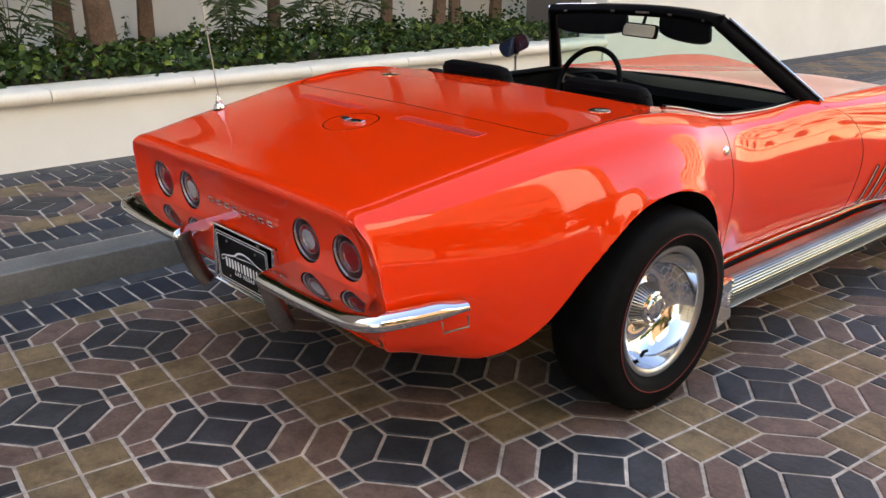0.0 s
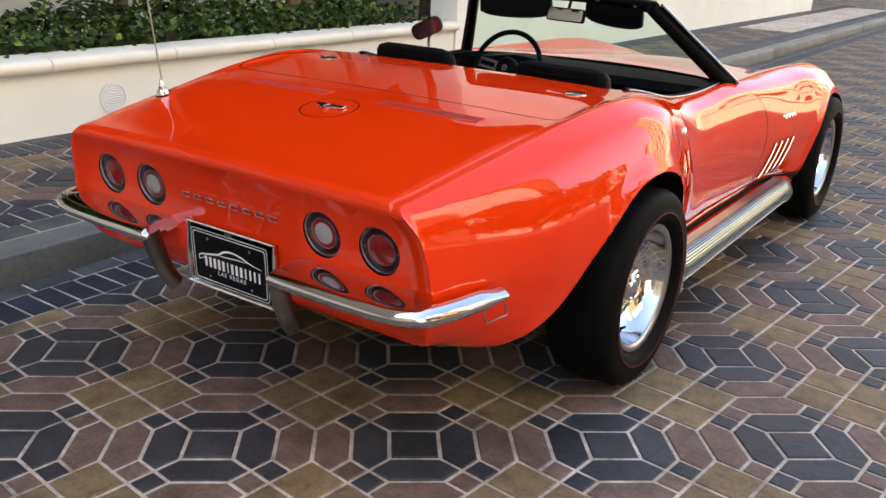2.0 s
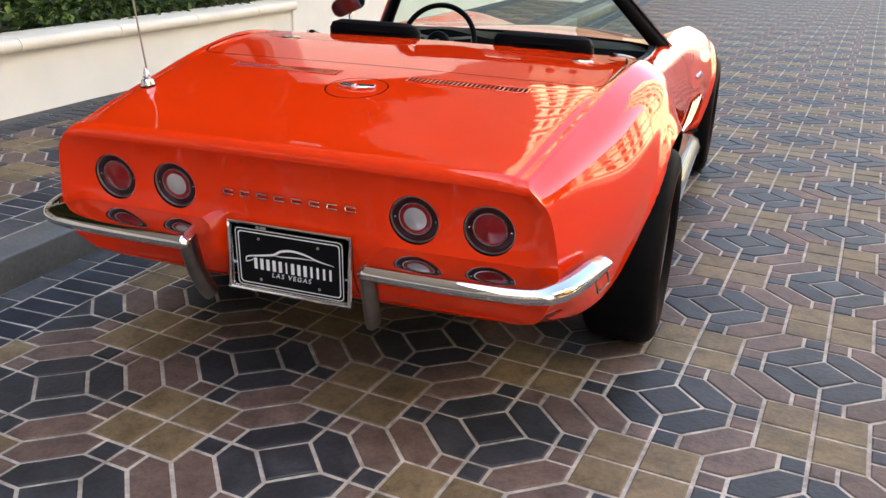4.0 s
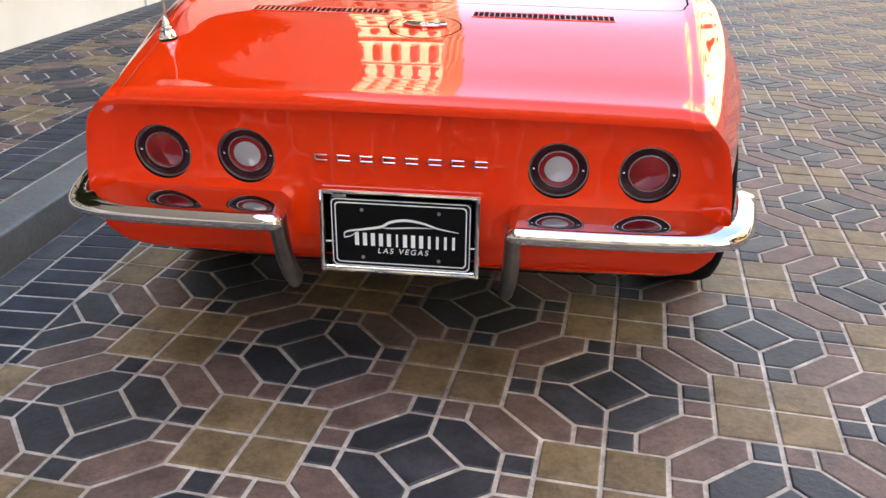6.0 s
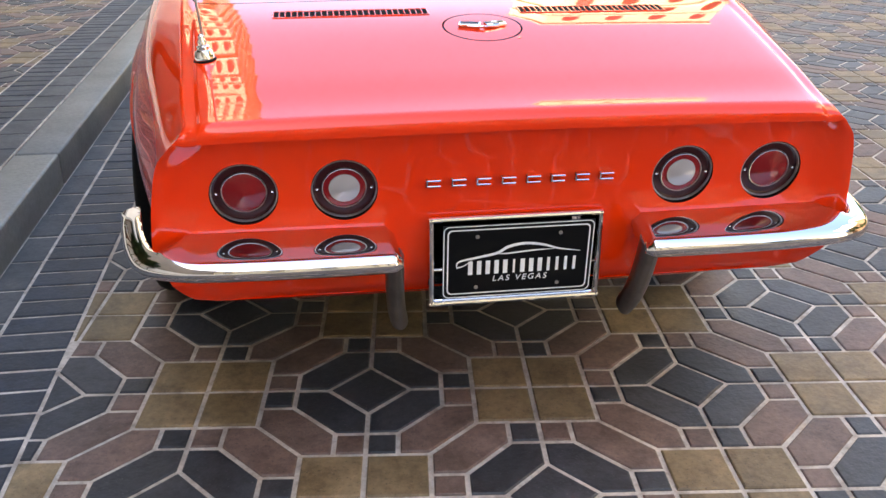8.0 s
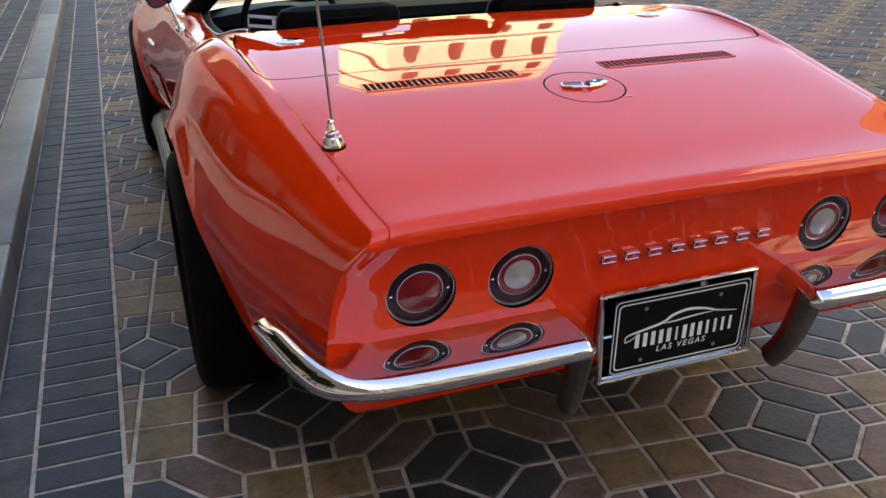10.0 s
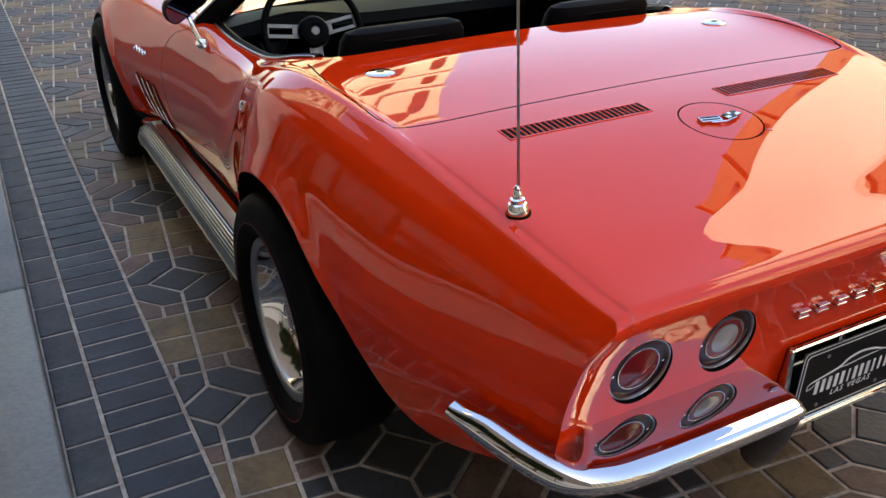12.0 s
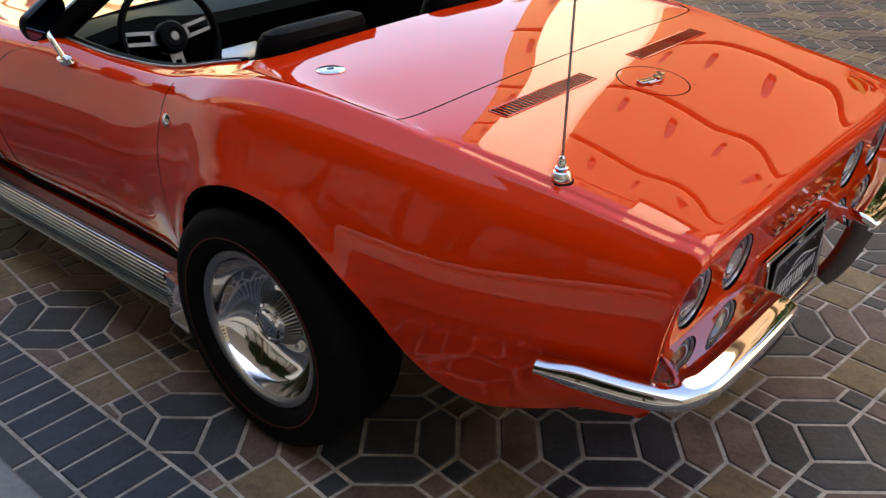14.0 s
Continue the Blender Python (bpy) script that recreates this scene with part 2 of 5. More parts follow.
def lathe(bm, profile, segments=48, m=None, mats=None, closed=False):
    """Turns (radius, height) rows round z; m then places it."""
    rings = []
    for r, h in profile:
        if r < 1e-6:
            rings.append([bm.verts.new((0, 0, h))])
        else:
            rings.append([bm.verts.new((r * math.cos(2 * math.pi * k / segments), r * math.sin(2 * math.pi * k / segments), h)) for k in range(segments)])
    pairs = list(zip(rings, rings[1:])) + ([(rings[-1], rings[0])] if closed else [])
    for n, (a, b) in enumerate(pairs):
        for k in range(segments):
            j = (k + 1) % segments
            quad = [a[k % len(a)], a[j % len(a)], b[j % len(b)], b[k % len(b)]]
            f = bm.faces.new(list(dict.fromkeys(quad)))
            if mats:
                f.material_index = mats[n]
    verts = [v for ring in rings for v in ring]
    if m:
        bmesh.ops.transform(bm, matrix=m, verts=verts)
    return verts


def spline(points, n):
    """n points along a Catmull-Rom curve through the given ones, evenly by parameter."""
    p = np.array(points, float)
    p = np.vstack([2 * p[0] - p[1], p, 2 * p[-1] - p[-2]])
    t = np.linspace(0, len(points) - 1, n)
    k = np.clip(t.astype(int), 0, len(points) - 2)
    f = (t - k)[:, None]
    a, b, c, d = p[k], p[k + 1], p[k + 2], p[k + 3]
    return 0.5 * (2 * b + (c - a) * f + (2 * a - 5 * b + 4 * c - d) * f**2 + (3 * b - a - 3 * c + d) * f**3)


def sweep(bm, path, section, scales=None, up=(0, 0, 1), caps=True, closed=False):
    """Carries a closed section of (side, up) points along a path."""
    path = [Vector(p) for p in path]
    rings = []
    for n, p in enumerate(path):
        a, b = path[n - 1 if n or closed else 0], path[(n + 1) % len(path) if closed else min(n + 1, len(path) - 1)]
        way = (b - a).normalized()
        side = way.cross(Vector(up))
        side = side.normalized() if side.length > 1e-6 else Vector((1, 0, 0))
        top = side.cross(way)
        s = scales[n] if scales is not None else 1.0
        sx, sy = s if isinstance(s, (tuple, list)) else (s, s)
        rings.append([bm.verts.new(p + side * x * sx + top * y * sy) for x, y in section])
    m = len(section)
    for a, b in list(zip(rings, rings[1:])) + ([(rings[-1], rings[0])] if closed else []):
        for k in range(m):
            bm.faces.new((a[k], a[(k + 1) % m], b[(k + 1) % m], b[k]))
    if caps and not closed:
        bm.faces.new(rings[0][::-1])
        bm.faces.new(rings[-1])
    return rings


def ring_section(rx, ry=None, n=12):
    ry = ry or rx
    return [(rx * math.cos(2 * math.pi * k / n), ry * math.sin(2 * math.pi * k / n)) for k in range(n)]


def prism(bm, outline, axis, lo, hi):
    """A closed outline of two coordinates, drawn out along the third axis."""
    def put(a, b, c):
        return bm.verts.new({"x": (c, a, b), "y": (a, c, b), "z": (a, b, c)}[axis])
    low, high = [put(a, b, lo) for a, b in outline], [put(a, b, hi) for a, b in outline]
    n = len(outline)
    bm.faces.new(low[::-1])
    bm.faces.new(high)
    for k in range(n):
        bm.faces.new((low[k], low[(k + 1) % n], high[(k + 1) % n], high[k]))
    bmesh.ops.recalc_face_normals(bm, faces=bm.faces)


def smoothstep(a, b, x):
    t = min(1.0, max(0.0, (x - a) / (b - a)))
    return t * t * (3 - 2 * t)

def leaf(bm, at, turn, size, wide=.5, mat=0):
    """A small folded leaf of two faces a side."""
    pts = ((0, 0, 0), (wide * .5, .45, .10), (0, 1, -.05), (-wide * .5, .45, .10), (0, .5, 0))
    v = [bm.verts.new(at + turn @ (Vector(p) * size)) for p in pts]
    for q in ((0, 1, 4), (1, 2, 4), (2, 3, 4), (3, 0, 4)):
        f = bm.faces.new([v[i] for i in q])
        f.material_index = mat


def any_turn(rng):
    return Euler((rng.uniform(-1.1, 1.1), rng.uniform(-1.1, 1.1), rng.uniform(0, 6.3))).to_matrix()


# ---- ground, kerb and walls; the kerb runs along y ----
EDGE, GREY_EDGE, KERB_X, KERB_H, KERB_BACK = -1.103, -1.313, -1.425, .13, -1.60
WALK_IN, WALK_OUT, WALL_X, WALL_TOP, WALL_END = -1.945, -2.87, -3.20, .60, 5.8


def slab(name, lo, hi, mat, label, category, bevel=0.0):
    bm = bmesh.new()
    box(bm, lo, hi, bevel)
    return thing(name, bm, mat, label, category, kind="structure")


def ground_grid(bm, xs, ys, z):
    rows = [[bm.verts.new((x, y, z)) for x in xs] for y in ys]
    for a, b in zip(rows, rows[1:]):
        for k in range(len(xs) - 1):
            bm.faces.new((a[k], a[k + 1], b[k + 1], b[k]))


bm = bmesh.new()
ground_grid(bm, [-400, -60, -20, KERB_X, 0, 9, 30, 90, 400], [-400, -60, -20, -6, 0, 6, 13, 40, 120, 400], -.03)
thing("ground", bm, FAR_PAVING, "far paved ground of mixed brown, tan and charcoal", "ground", kind="structure", smooth=0)
bm = bmesh.new()
ground_grid(bm, np.linspace(KERB_X - .1, 13, 12), np.linspace(-7, 25, 22), -.0045)
drive_bed = thing("drive", bm, MORTAR, "drive of patterned pavers in light sandy mortar", "drive", kind="structure", smooth=0)
bm = bmesh.new()
y = -7.0
kerb = holder("kerb", "grey concrete kerb along the raised walkway", "kerb")
tagged(kerb, kind="structure")
lengths = (3.0, 2.9, 3.05, 3.0, 3.1, 3.0, 3.05, 3.0, 3.0, 3.0)
for L in lengths:
    bm = bmesh.new()
    box(bm, (KERB_BACK, y + .004, -.05), (KERB_X, y + L - .004, KERB_H), .012, 3)
    part("kerb_stone", bm, KERB, kerb)
    y += L
walkway = slab("walkway", (WALL_X - .02, -7, -.05), (KERB_BACK - .003, 23, KERB_H - .0045), MORTAR, "raised paved walkway beside the drive", "walkway")

# low planter wall with rounded coping
low = slab("wall_planter", (WALL_X - .22, -7, 0), (WALL_X, WALL_END, WALL_TOP - .085), STUCCO, "low cream stucco planter wall", "wall")
y = -6.86
while y < WALL_END - .05:
    L = min(.92, WALL_END - y)
    bm = bmesh.new()
    sec = [(.03 + .042 * math.cos(a), .0 + .042 * math.sin(a)) for a in np.linspace(-math.pi / 2, math.pi / 2, 9)] + [(-.24, .042), (-.24, -.042)]
    sweep(bm, [(WALL_X, y + L - .003, WALL_TOP - .042), (WALL_X, y + .003, WALL_TOP - .042)], [(-a, b) for a, b in sec])
    part("coping_stone", bm, COPING, low, "rounded cream coping stone")
    y += L
# round louvred grille in the planter wall
bm = bmesh.new()
gm = pose(WALL_X + .002, 1.86, .31, 0, 90, 0)
lathe(bm, [(.10, 0), (.10, .012), (.088, .014), (.086, .004), (0, .004)], 36, gm)
grille = thing("wall_vent", bm, WHITE, "round white louvred vent in the planter wall", "vent")
for k in range(-5, 6):
    h = .0155 * k
    half = math.sqrt(max(.084 ** 2 - h * h, 1e-4))
    bm = bmesh.new()
    box(bm, (-.004, -half, -.005), (.004, half, .005), .001, 1, Matrix.Translation((WALL_X + .010, 1.86, .31 + h)) @ pose(0, 0, 0, 0, 35, 0))
    part("slat", bm, WHITE, grille)
# tall wall that carries on from the planter, and the wall behind the planting
slab("wall_tall", (WALL_X - .3, WALL_END + .002, 0), (WALL_X + .02, 20.5, 3.8), STUCCO, "tall plain cream stucco wall", "wall")
slab("wall_back", (-5.0, -45, 0), (-4.70, WALL_END + .5, 3.4), BACKWALL, "pale rendered wall behind the planting", "wall")
slab("soil", (-4.70, -7, .2), (WALL_X - .22, WALL_END, WALL_TOP - .10), SOIL, "dark soil of the planter", "soil")

# ---- far buildings that close the place and show in the paint ----
def far_building(name, lo, hi, face, bays, storeys, label, base=4.0, wall=None, band=None, opening=(.30, .50), edge=.14):
    """A plain sunlit block with storeys of arched windows on the side that faces the drive."""
    ob = holder(name, label, "building")
    tagged(ob, kind="structure")
    bm = bmesh.new()
    box(bm, lo, hi)
    part("wall", bm, wall or FACADE, ob)
    span = (hi[1] - lo[1], hi[0] - lo[0])[face in "sn"]
    h = (hi[2] - base) / storeys
    for i in range(bays):
        for j in range(storeys):
            bm = bmesh.new()
            w, t = span / bays * opening[0], h * opening[1]
            a = [(-w / 2, 0), (w / 2, 0)] + [(w / 2 * math.cos(q), t - w / 2 + w / 2 * math.sin(q)) for q in np.linspace(0, math.pi, 9)]
            prism(bm, a, "y", -.15, .15)
            c = (i + .5) * span / bays
            z = base + j * h + h * .18
            at = {"s": pose(lo[0] + c, lo[1], z), "w": pose(lo[0], lo[1] + c, z, 0, 0, 90), "e": pose(hi[0], lo[1] + c, z, 0, 0, 90), "n": pose(lo[0] + c, hi[1], z)}[face]
            bmesh.ops.transform(bm, matrix=at, verts=bm.verts)
            part("window", bm, WINDOW_DARK, ob, smooth=0)
    for j in range(storeys + 1):
        bm = bmesh.new()
        z = base + j * h
        g = .2
        box(bm, (lo[0] - g, lo[1] - g, z - edge), (hi[0] + g, hi[1] + g, z + edge))
        part("cornice", bm, band or FACADE_PALE, ob, smooth=0)
    return ob


# unseen block, added to keep the sun and western sky off the drive
bm = bmesh.new()
box(bm, (-40, -60, 0), (-9, 38, 32))
thing("tower_west", bm, SHADE_BLOCK, "unseen tall plain brown block added to shade the drive", "building", kind="structure")
far_building("hotel_north", (-15.2, 46, 0), (-5.6, 60, 40), "s", 8, 16, "tall warm cream hotel tower in sun", opening=(.34, .46), edge=.08)
far_building("hotel_wing", (15, 50, 0), (27, 62, 27), "s", 4, 6, "warm cream hotel block in sun")
far_building("low_wing", (27.4, 44, 0), (50, 56, 9), "s", 9, 4, "low pale wing in sun", base=1.0, band=FACADE_PALE, opening=(.42, .5), edge=.12)
# the wall's dark colour paints its shade, the pale bay its sunlit edge
east = far_building("hotel_east", (34, -14, 0), (50, 25, 32), "w", 13, 6, "terracotta hotel block beside the drive, wall colour darkened for shade", wall=TERRACOTTA_SHADED, band=STONE_BAND, opening=(.11, .20), edge=.03)
bm = bmesh.new()
box(bm, (33.2, 16.6, 0), (34, 22.6, 36))
part("bay", bm, FACADE_PALE, east, "bay painted pale as the sunlit edge", smooth=0)
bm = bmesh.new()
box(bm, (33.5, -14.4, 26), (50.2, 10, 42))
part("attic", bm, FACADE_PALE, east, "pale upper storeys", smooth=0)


def unseen_tree(at, height, spread, seed):
    """A broad tree added in the distance to darken reflections: trunk, limbs and a loose crown of leaf clumps."""
    trng = random.Random(seed)
    ob = holder("tree", "broad leafy green tree, added unseen to darken reflections in the car", "tree", "trees across the drive", at)
    bm = bmesh.new()
    sweep(bm, [(0, 0, 0), (.1, .1, height * .25), (.0, .3, height * .5)], ring_section(.26, .26, 10), [1.3, 1, .7], up=(0, 1, 0))
    part("trunk", bm, BARK, ob)
    bm = bmesh.new()
    centres = []
    for k in range(16):
        a = trng.uniform(0, 6.3)
        r = spread * trng.uniform(.2, .85)
        tip = Vector((r * math.cos(a), r * math.sin(a), height * trng.uniform(.30, .92)))
        sweep(bm, [(0, .2, height * .38), (tip.x * .5, tip.y * .5, (height * .38 + tip.z) / 2), tip], ring_section(.10, .10, 6), [1, .7, .3], up=(0.2, 1, 0))
        centres.append(tip)
    part("limb", bm, BARK, ob)
    bm = bmesh.new()
    for k in range(1500):
        d = Vector((trng.gauss(0, 1), trng.gauss(0, 1), trng.gauss(0, .8))).normalized() * spread * .42 * trng.random() ** .4
        leaf(bm, trng.choice(centres) + d, any_turn(trng), trng.uniform(.45, .85), .7, 0)
    part("crown", bm, LEAF, ob, smooth=0)


# unseen wing, raised to cut the southern sky in the tail's reflections
far_building("sky_block_south", (-9, -56, 0), (23, -40, 25), "n", 8, 5, "unseen cream wing added to block the southern sky")
far_building("hotel_southeast", (25, -70, 0), (40, -15, 16), "w", 14, 5, "pale cream hotel block in sun across the drive", wall=FACADE_PALE, band=FACADE, opening=(.22, .5), edge=.12)

# low row, added to hide the sunlit hotel's foot from the wing's reflections
for k in range(5):
    unseen_tree((26 + 1.2 * math.sin(k * 2.1), 5 + 5.0 * k, 0), 6.6 + .8 * math.sin(k * 1.9), 2.9, 80 + k)
# tall row, added to keep the sunlit hotel out of the tail's reflections
for k in range(4, 7):
    unseen_tree((20.5 + 1.6 * math.sin(k * 2.4), -27 + 4.6 * k, 0), 13.5 + 1.6 * math.sin(k * 1.7), 3.3, 50 + k)

# ---- the car: stands along +y, tail lamps at y = 0 ----
car = holder("convertible_car", "red-orange two-seat convertible with open top, parked on patterned pavers", "car")

# body lines of one half, from the middle of the deck down to the sill: (y, x, z)
LINES = [
    [(0, 0, .812), (.08, 0, .820), (.2, 0, .844), (.45, 0, .891), (.75, 0, .916), (1.0, 0, .928), (1.3, 0, .930), (1.8, 0, .89), (2.35, 0, .855), (2.9, 0, .835), (3.4, 0, .795), (3.9, 0, .725), (4.3, 0, .63), (4.46, 0, .55)],
    [(0, .530, .806), (.08, .540, .815), (.2, .555, .841), (.45, .580, .888), (.75, .605, .916), (.95, .618, .928), (1.1, .622, .928), (1.3, .620, .916), (1.5, .61, .880), (1.8, .595, .862), (2.35, .58, .852), (2.9, .50, .815), (3.4, .47, .775), (3.9, .44, .715), (4.3, .36, .625), (4.46, .33, .547)],
    [(0, .622, .797), (.08, .632, .807), (.2, .648, .833), (.45, .677, .882), (.75, .702, .927), (.95, .718, .943), (1.1, .722, .938), (1.3, .716, .906), (1.5, .703, .868), (1.8, .690, .853), (2.15, .685, .864), (2.35, .680, .860), (2.9, .665, .856), (3.3, .680, .848), (3.6, .67, .825), (3.9, .620, .770), (4.3, .50, .645), (4.46, .44, .547)],
    [(0, .666, .735), (.2, .712, .766), (.45, .758, .814), (.75, .796, .860), (1.0, .816, .874), (1.15, .810, .866), (1.3, .786, .842), (1.5, .760, .815), (1.8, .750, .805), (2.35, .757, .806), (2.9, .775, .795), (3.3, .805, .788), (3.6, .79, .765), (3.9, .745, .705), (4.3, .60, .61), (4.46, .51, .53)],
    [(0, .693, .612), (.2, .749, .620), (.45, .812, .640), (.75, .858, .670), (1.0, .874, .690), (1.15, .866, .680), (1.3, .838, .660), (1.5, .802, .640), (1.8, .788, .630), (2.35, .796, .615), (2.9, .838, .61), (3.3, .872, .62), (3.6, .868, .61), (3.9, .815, .57), (4.3, .66, .53), (4.46, .55, .50)],
    [(0, .692, .520), (.2, .738, .495), (.45, .799, .475), (.75, .844, .455), (1.0, .860, .445), (1.3, .832, .43), (1.55, .772, .405), (1.8, .756, .40), (2.35, .762, .40), (2.9, .805, .405), (3.3, .870, .43), (3.6, .866, .43), (3.9, .810, .44), (4.3, .66, .45), (4.46, .54, .45)],
    [(0, .630, .396), (.2, .680, .352), (.45, .745, .314), (.75, .80, .29), (1.0, .825, .28), (1.28, .815, .29), (1.40, .755, .325), (1.55, .730, .33), (1.8, .720, .33), (2.35, .724, .33), (2.9, .745, .33), (3.05, .80, .31), (3.3, .82, .29), (3.6, .82, .32), (3.9, .75, .35), (4.3, .60, .38), (4.46, .49, .40)],
    [(0, .50, .378), (.2, .56, .338), (.45, .62, .297), (1.0, .70, .24), (1.8, .69, .24), (2.9, .69, .24), (3.9, .62, .32), (4.46, .42, .38)],
    [(0, 0, .374), (.45, 0, .295), (1.0, 0, .23), (1.8, 0, .23), (2.9, 0, .23), (3.9, 0, .31), (4.46, 0, .375)],
]
SPANS = (10, 5, 4, 4, 7, 9, 8, 7, 4, 3)
CREST = sum(SPANS[:3])


def pchip(xs, ys, q):
    """A smooth curve through the points that never overshoots."""
    xs, ys, q = np.array(xs, float), np.array(ys, float), np.array(q, float)
    h, d = np.diff(xs), np.diff(ys) / np.diff(xs)
    m = np.zeros(len(xs))
    m[0], m[-1] = d[0], d[-1]
    for k in range(1, len(xs) - 1):
        m[k] = (d[k - 1] * h[k] + d[k] * h[k - 1]) / (h[k - 1] + h[k])
    k = np.clip(np.searchsorted(xs, q, "right") - 1, 0, len(h) - 1)
    t = (q - xs[k]) / h[k]
    return (2 * t**3 - 3 * t**2 + 1) * ys[k] + (t**3 - 2 * t**2 + t) * h[k] * m[k] + (3 * t**2 - 2 * t**3) * ys[k + 1] + (t**3 - t**2) * h[k] * m[k + 1]


def tail_y(z):
    """How far the tail leans: its lip overhangs the lamps, and below it tucks in."""
    return float(np.interp(z, [.38, .42, .47, .585, .65, .72, .775, .82], [.085, .032, -.004, -.016, -.022, -.034, -.050, -.062]))


def panel_y(z):
    """The lamp panel, set in from the tail's rim, nearly upright."""
    return float(np.interp(z, [.38, .42, .47, .585, .65, .72, .770, .785, .800, .82], [.085, .046, .020, .006, -.003, -.013, -.022, -.029, -.046, -.062]))


def lip(y, z, x):
    """The flare that runs round the wheel openings."""
    out = 0.0
    for cy, cz, rad in ((.955, .385, .345), (3.47, .37, .345)):
        r = math.hypot(y - cy, z - cz)
        out += .014 * math.exp(-(((r - rad - .01) / .030) ** 2)) * smoothstep(.30, .45, z)
    return x + out * smoothstep(.70, .80, abs(x))


def section(y):
    """Half of the body's cross-section at y."""
    pts = np.array([[pchip([p[0] for p in L], [p[1] for p in L], [y])[0], pchip([p[0] for p in L], [p[2] for p in L], [y])[0]] for L in LINES])
    # close lines on either side hold the crest of the wing crisp
    inner, outer = pts[2] + (pts[1] - pts[2]) * .22, pts[2] + (pts[3] - pts[2]) * .17 + (.003, .003)
    pts = np.vstack([pts[:2], inner, pts[2], outer, pts[3:]])
    ext = np.vstack([[-pts[1][0], pts[1][1]], pts, [-pts[-2][0], pts[-2][1]]])
    out = []
    for k, n in enumerate(SPANS):
        a, b, c, d = ext[k:k + 4]
        for f in np.arange(n) / n:
            out.append(0.5 * (2 * b + (c - a) * f + (2 * a - 5 * b + 4 * c - d) * f**2 + (3 * b - a - 3 * c + d) * f**3))
    out.append(pts[-1])
    out = np.array(out)
    # the crest is crisp near the tail and softens towards the door
    w = np.exp(-((np.arange(len(out)) - CREST) / 6.0) ** 2)[1:-1, None] * (.09 + .34 * smoothstep(.60, 1.2, y))
    for k in range(18):
        out[1:-1] += w * ((out[:-2] + out[2:]) / 2 - out[1:-1])
    return out


def skin(y, x):
    """The height of the body's upper skin."""
    s = section(y)
    return float(np.interp(abs(x), s[:30, 0], s[:30, 1]))


def body_mesh():
    bm = bmesh.new()
    ys = np.r_[0, .0008, .0025, .005, .0085, .013, .018, .024, .030, .036, np.linspace(.045, 4.40, 190), 4.43, 4.46]
    rows = []
    for n, y in enumerate(ys):
        s = section(y)
        fade = 1 - smoothstep(0, .45, y)
        if y < .036:
            roll = np.interp(s[:, 1], [.60, .74, .79, .81], [.018, .022, .026, .034])
            d = (roll - np.sqrt(roll**2 - np.clip(roll - y, 0, None) ** 2))[:, None]
            t = np.gradient(s, axis=0)
            t /= np.linalg.norm(t, axis=1)[:, None]
            s = s + d * np.c_[-t[:, 1] * -1, -t[:, 0]] * np.array([-1, 1])
            s[0, 0] = s[-1, 0] = 0
        half = [(x, y + tail_y(z) * fade, z) for x, z in s]
        half = [(lip(py, z, x) if x else x, py, z) for x, py, z in half]
        ring = [bm.verts.new(p) for p in half] + [bm.verts.new((-x, py, z)) for x, py, z in half[-2:0:-1]]
        rows.append(ring)
    m = len(rows[0])
    for a, b in zip(rows, rows[1:]):
        for k in range(m):
            bm.faces.new((a[k], b[k], b[(k + 1) % m], a[(k + 1) % m]))
    # the tail panel and the nose: rows from side to side
    top = CREST
    for ring, flip in ((rows[0], False), (rows[-1], True)):
        right = ring[: m // 2 + 1]
        left = [ring[0]] + ring[:m // 2 - 1:-1]
        line = left[top:0:-1] + right[: top + 1]
        xs = [v.co.x for v in line]
        prev = line
        last = len(right) - 1
        for j in range(top + 1, last):
            rx = right[j].co.x
            row = [left[j]]
            z = right[j].co.z
            for k in range(1, len(line) - 1):
                f = xs[k] / xs[-1]
                dish = math.sin(math.pi * min(1, max(0, (.79 - z) / .20))) ** .7 * smoothstep(1.0, .86, abs(f)) if not flip else 0
                sunk = (panel_y(z) - tail_y(z)) * smoothstep(1.0, .88, abs(f)) if not flip else 0
                row.append(bm.verts.new((f * rx, right[j].co.y + .004 * dish + sunk, z)))
            row.append(right[j])
            for k in range(len(line) - 1):
                bm.faces.new((prev[k], prev[k + 1], row[k + 1], row[k]))
            prev = row
        bm.faces.new(prev + [right[last]])
    bmesh.ops.recalc_face_normals(bm, faces=bm.faces)
    return bm


def cut(body, cutters):
    """Takes the cutters out of a solid; the walls of a cut keep the cutter's material."""
    for c in cutters:
        mod = body.modifiers.new("cut", "BOOLEAN")
        mod.operation, mod.solver, mod.object, mod.material_mode = "DIFFERENCE", "EXACT", c, "TRANSFER"
    graph = bpy.context.evaluated_depsgraph_get()
    done = bpy.data.meshes.new_from_object(body.evaluated_get(graph), depsgraph=graph)
    body.modifiers.clear()
    bm = bmesh.new()
    bm.from_mesh(done)
    for f in bm.faces:
        f.smooth = True
    for e in bm.edges:
        e.smooth = len(e.link_faces) == 2 and e.calc_face_angle(0) < radians(28)
    bm.to_mesh(done)
    bm.free()
    body.data = done
    for c in cutters:
        bpy.data.objects.remove(c)
    bpy.context.view_layer.update()


def cutter(bm, mat):
    bmesh.ops.recalc_face_normals(bm, faces=bm.faces)
    me = bpy.data.meshes.new("cutter")
    bm.to_mesh(me)
    bm.free()
    me.materials.append(mat)
    return new("cutter", me)


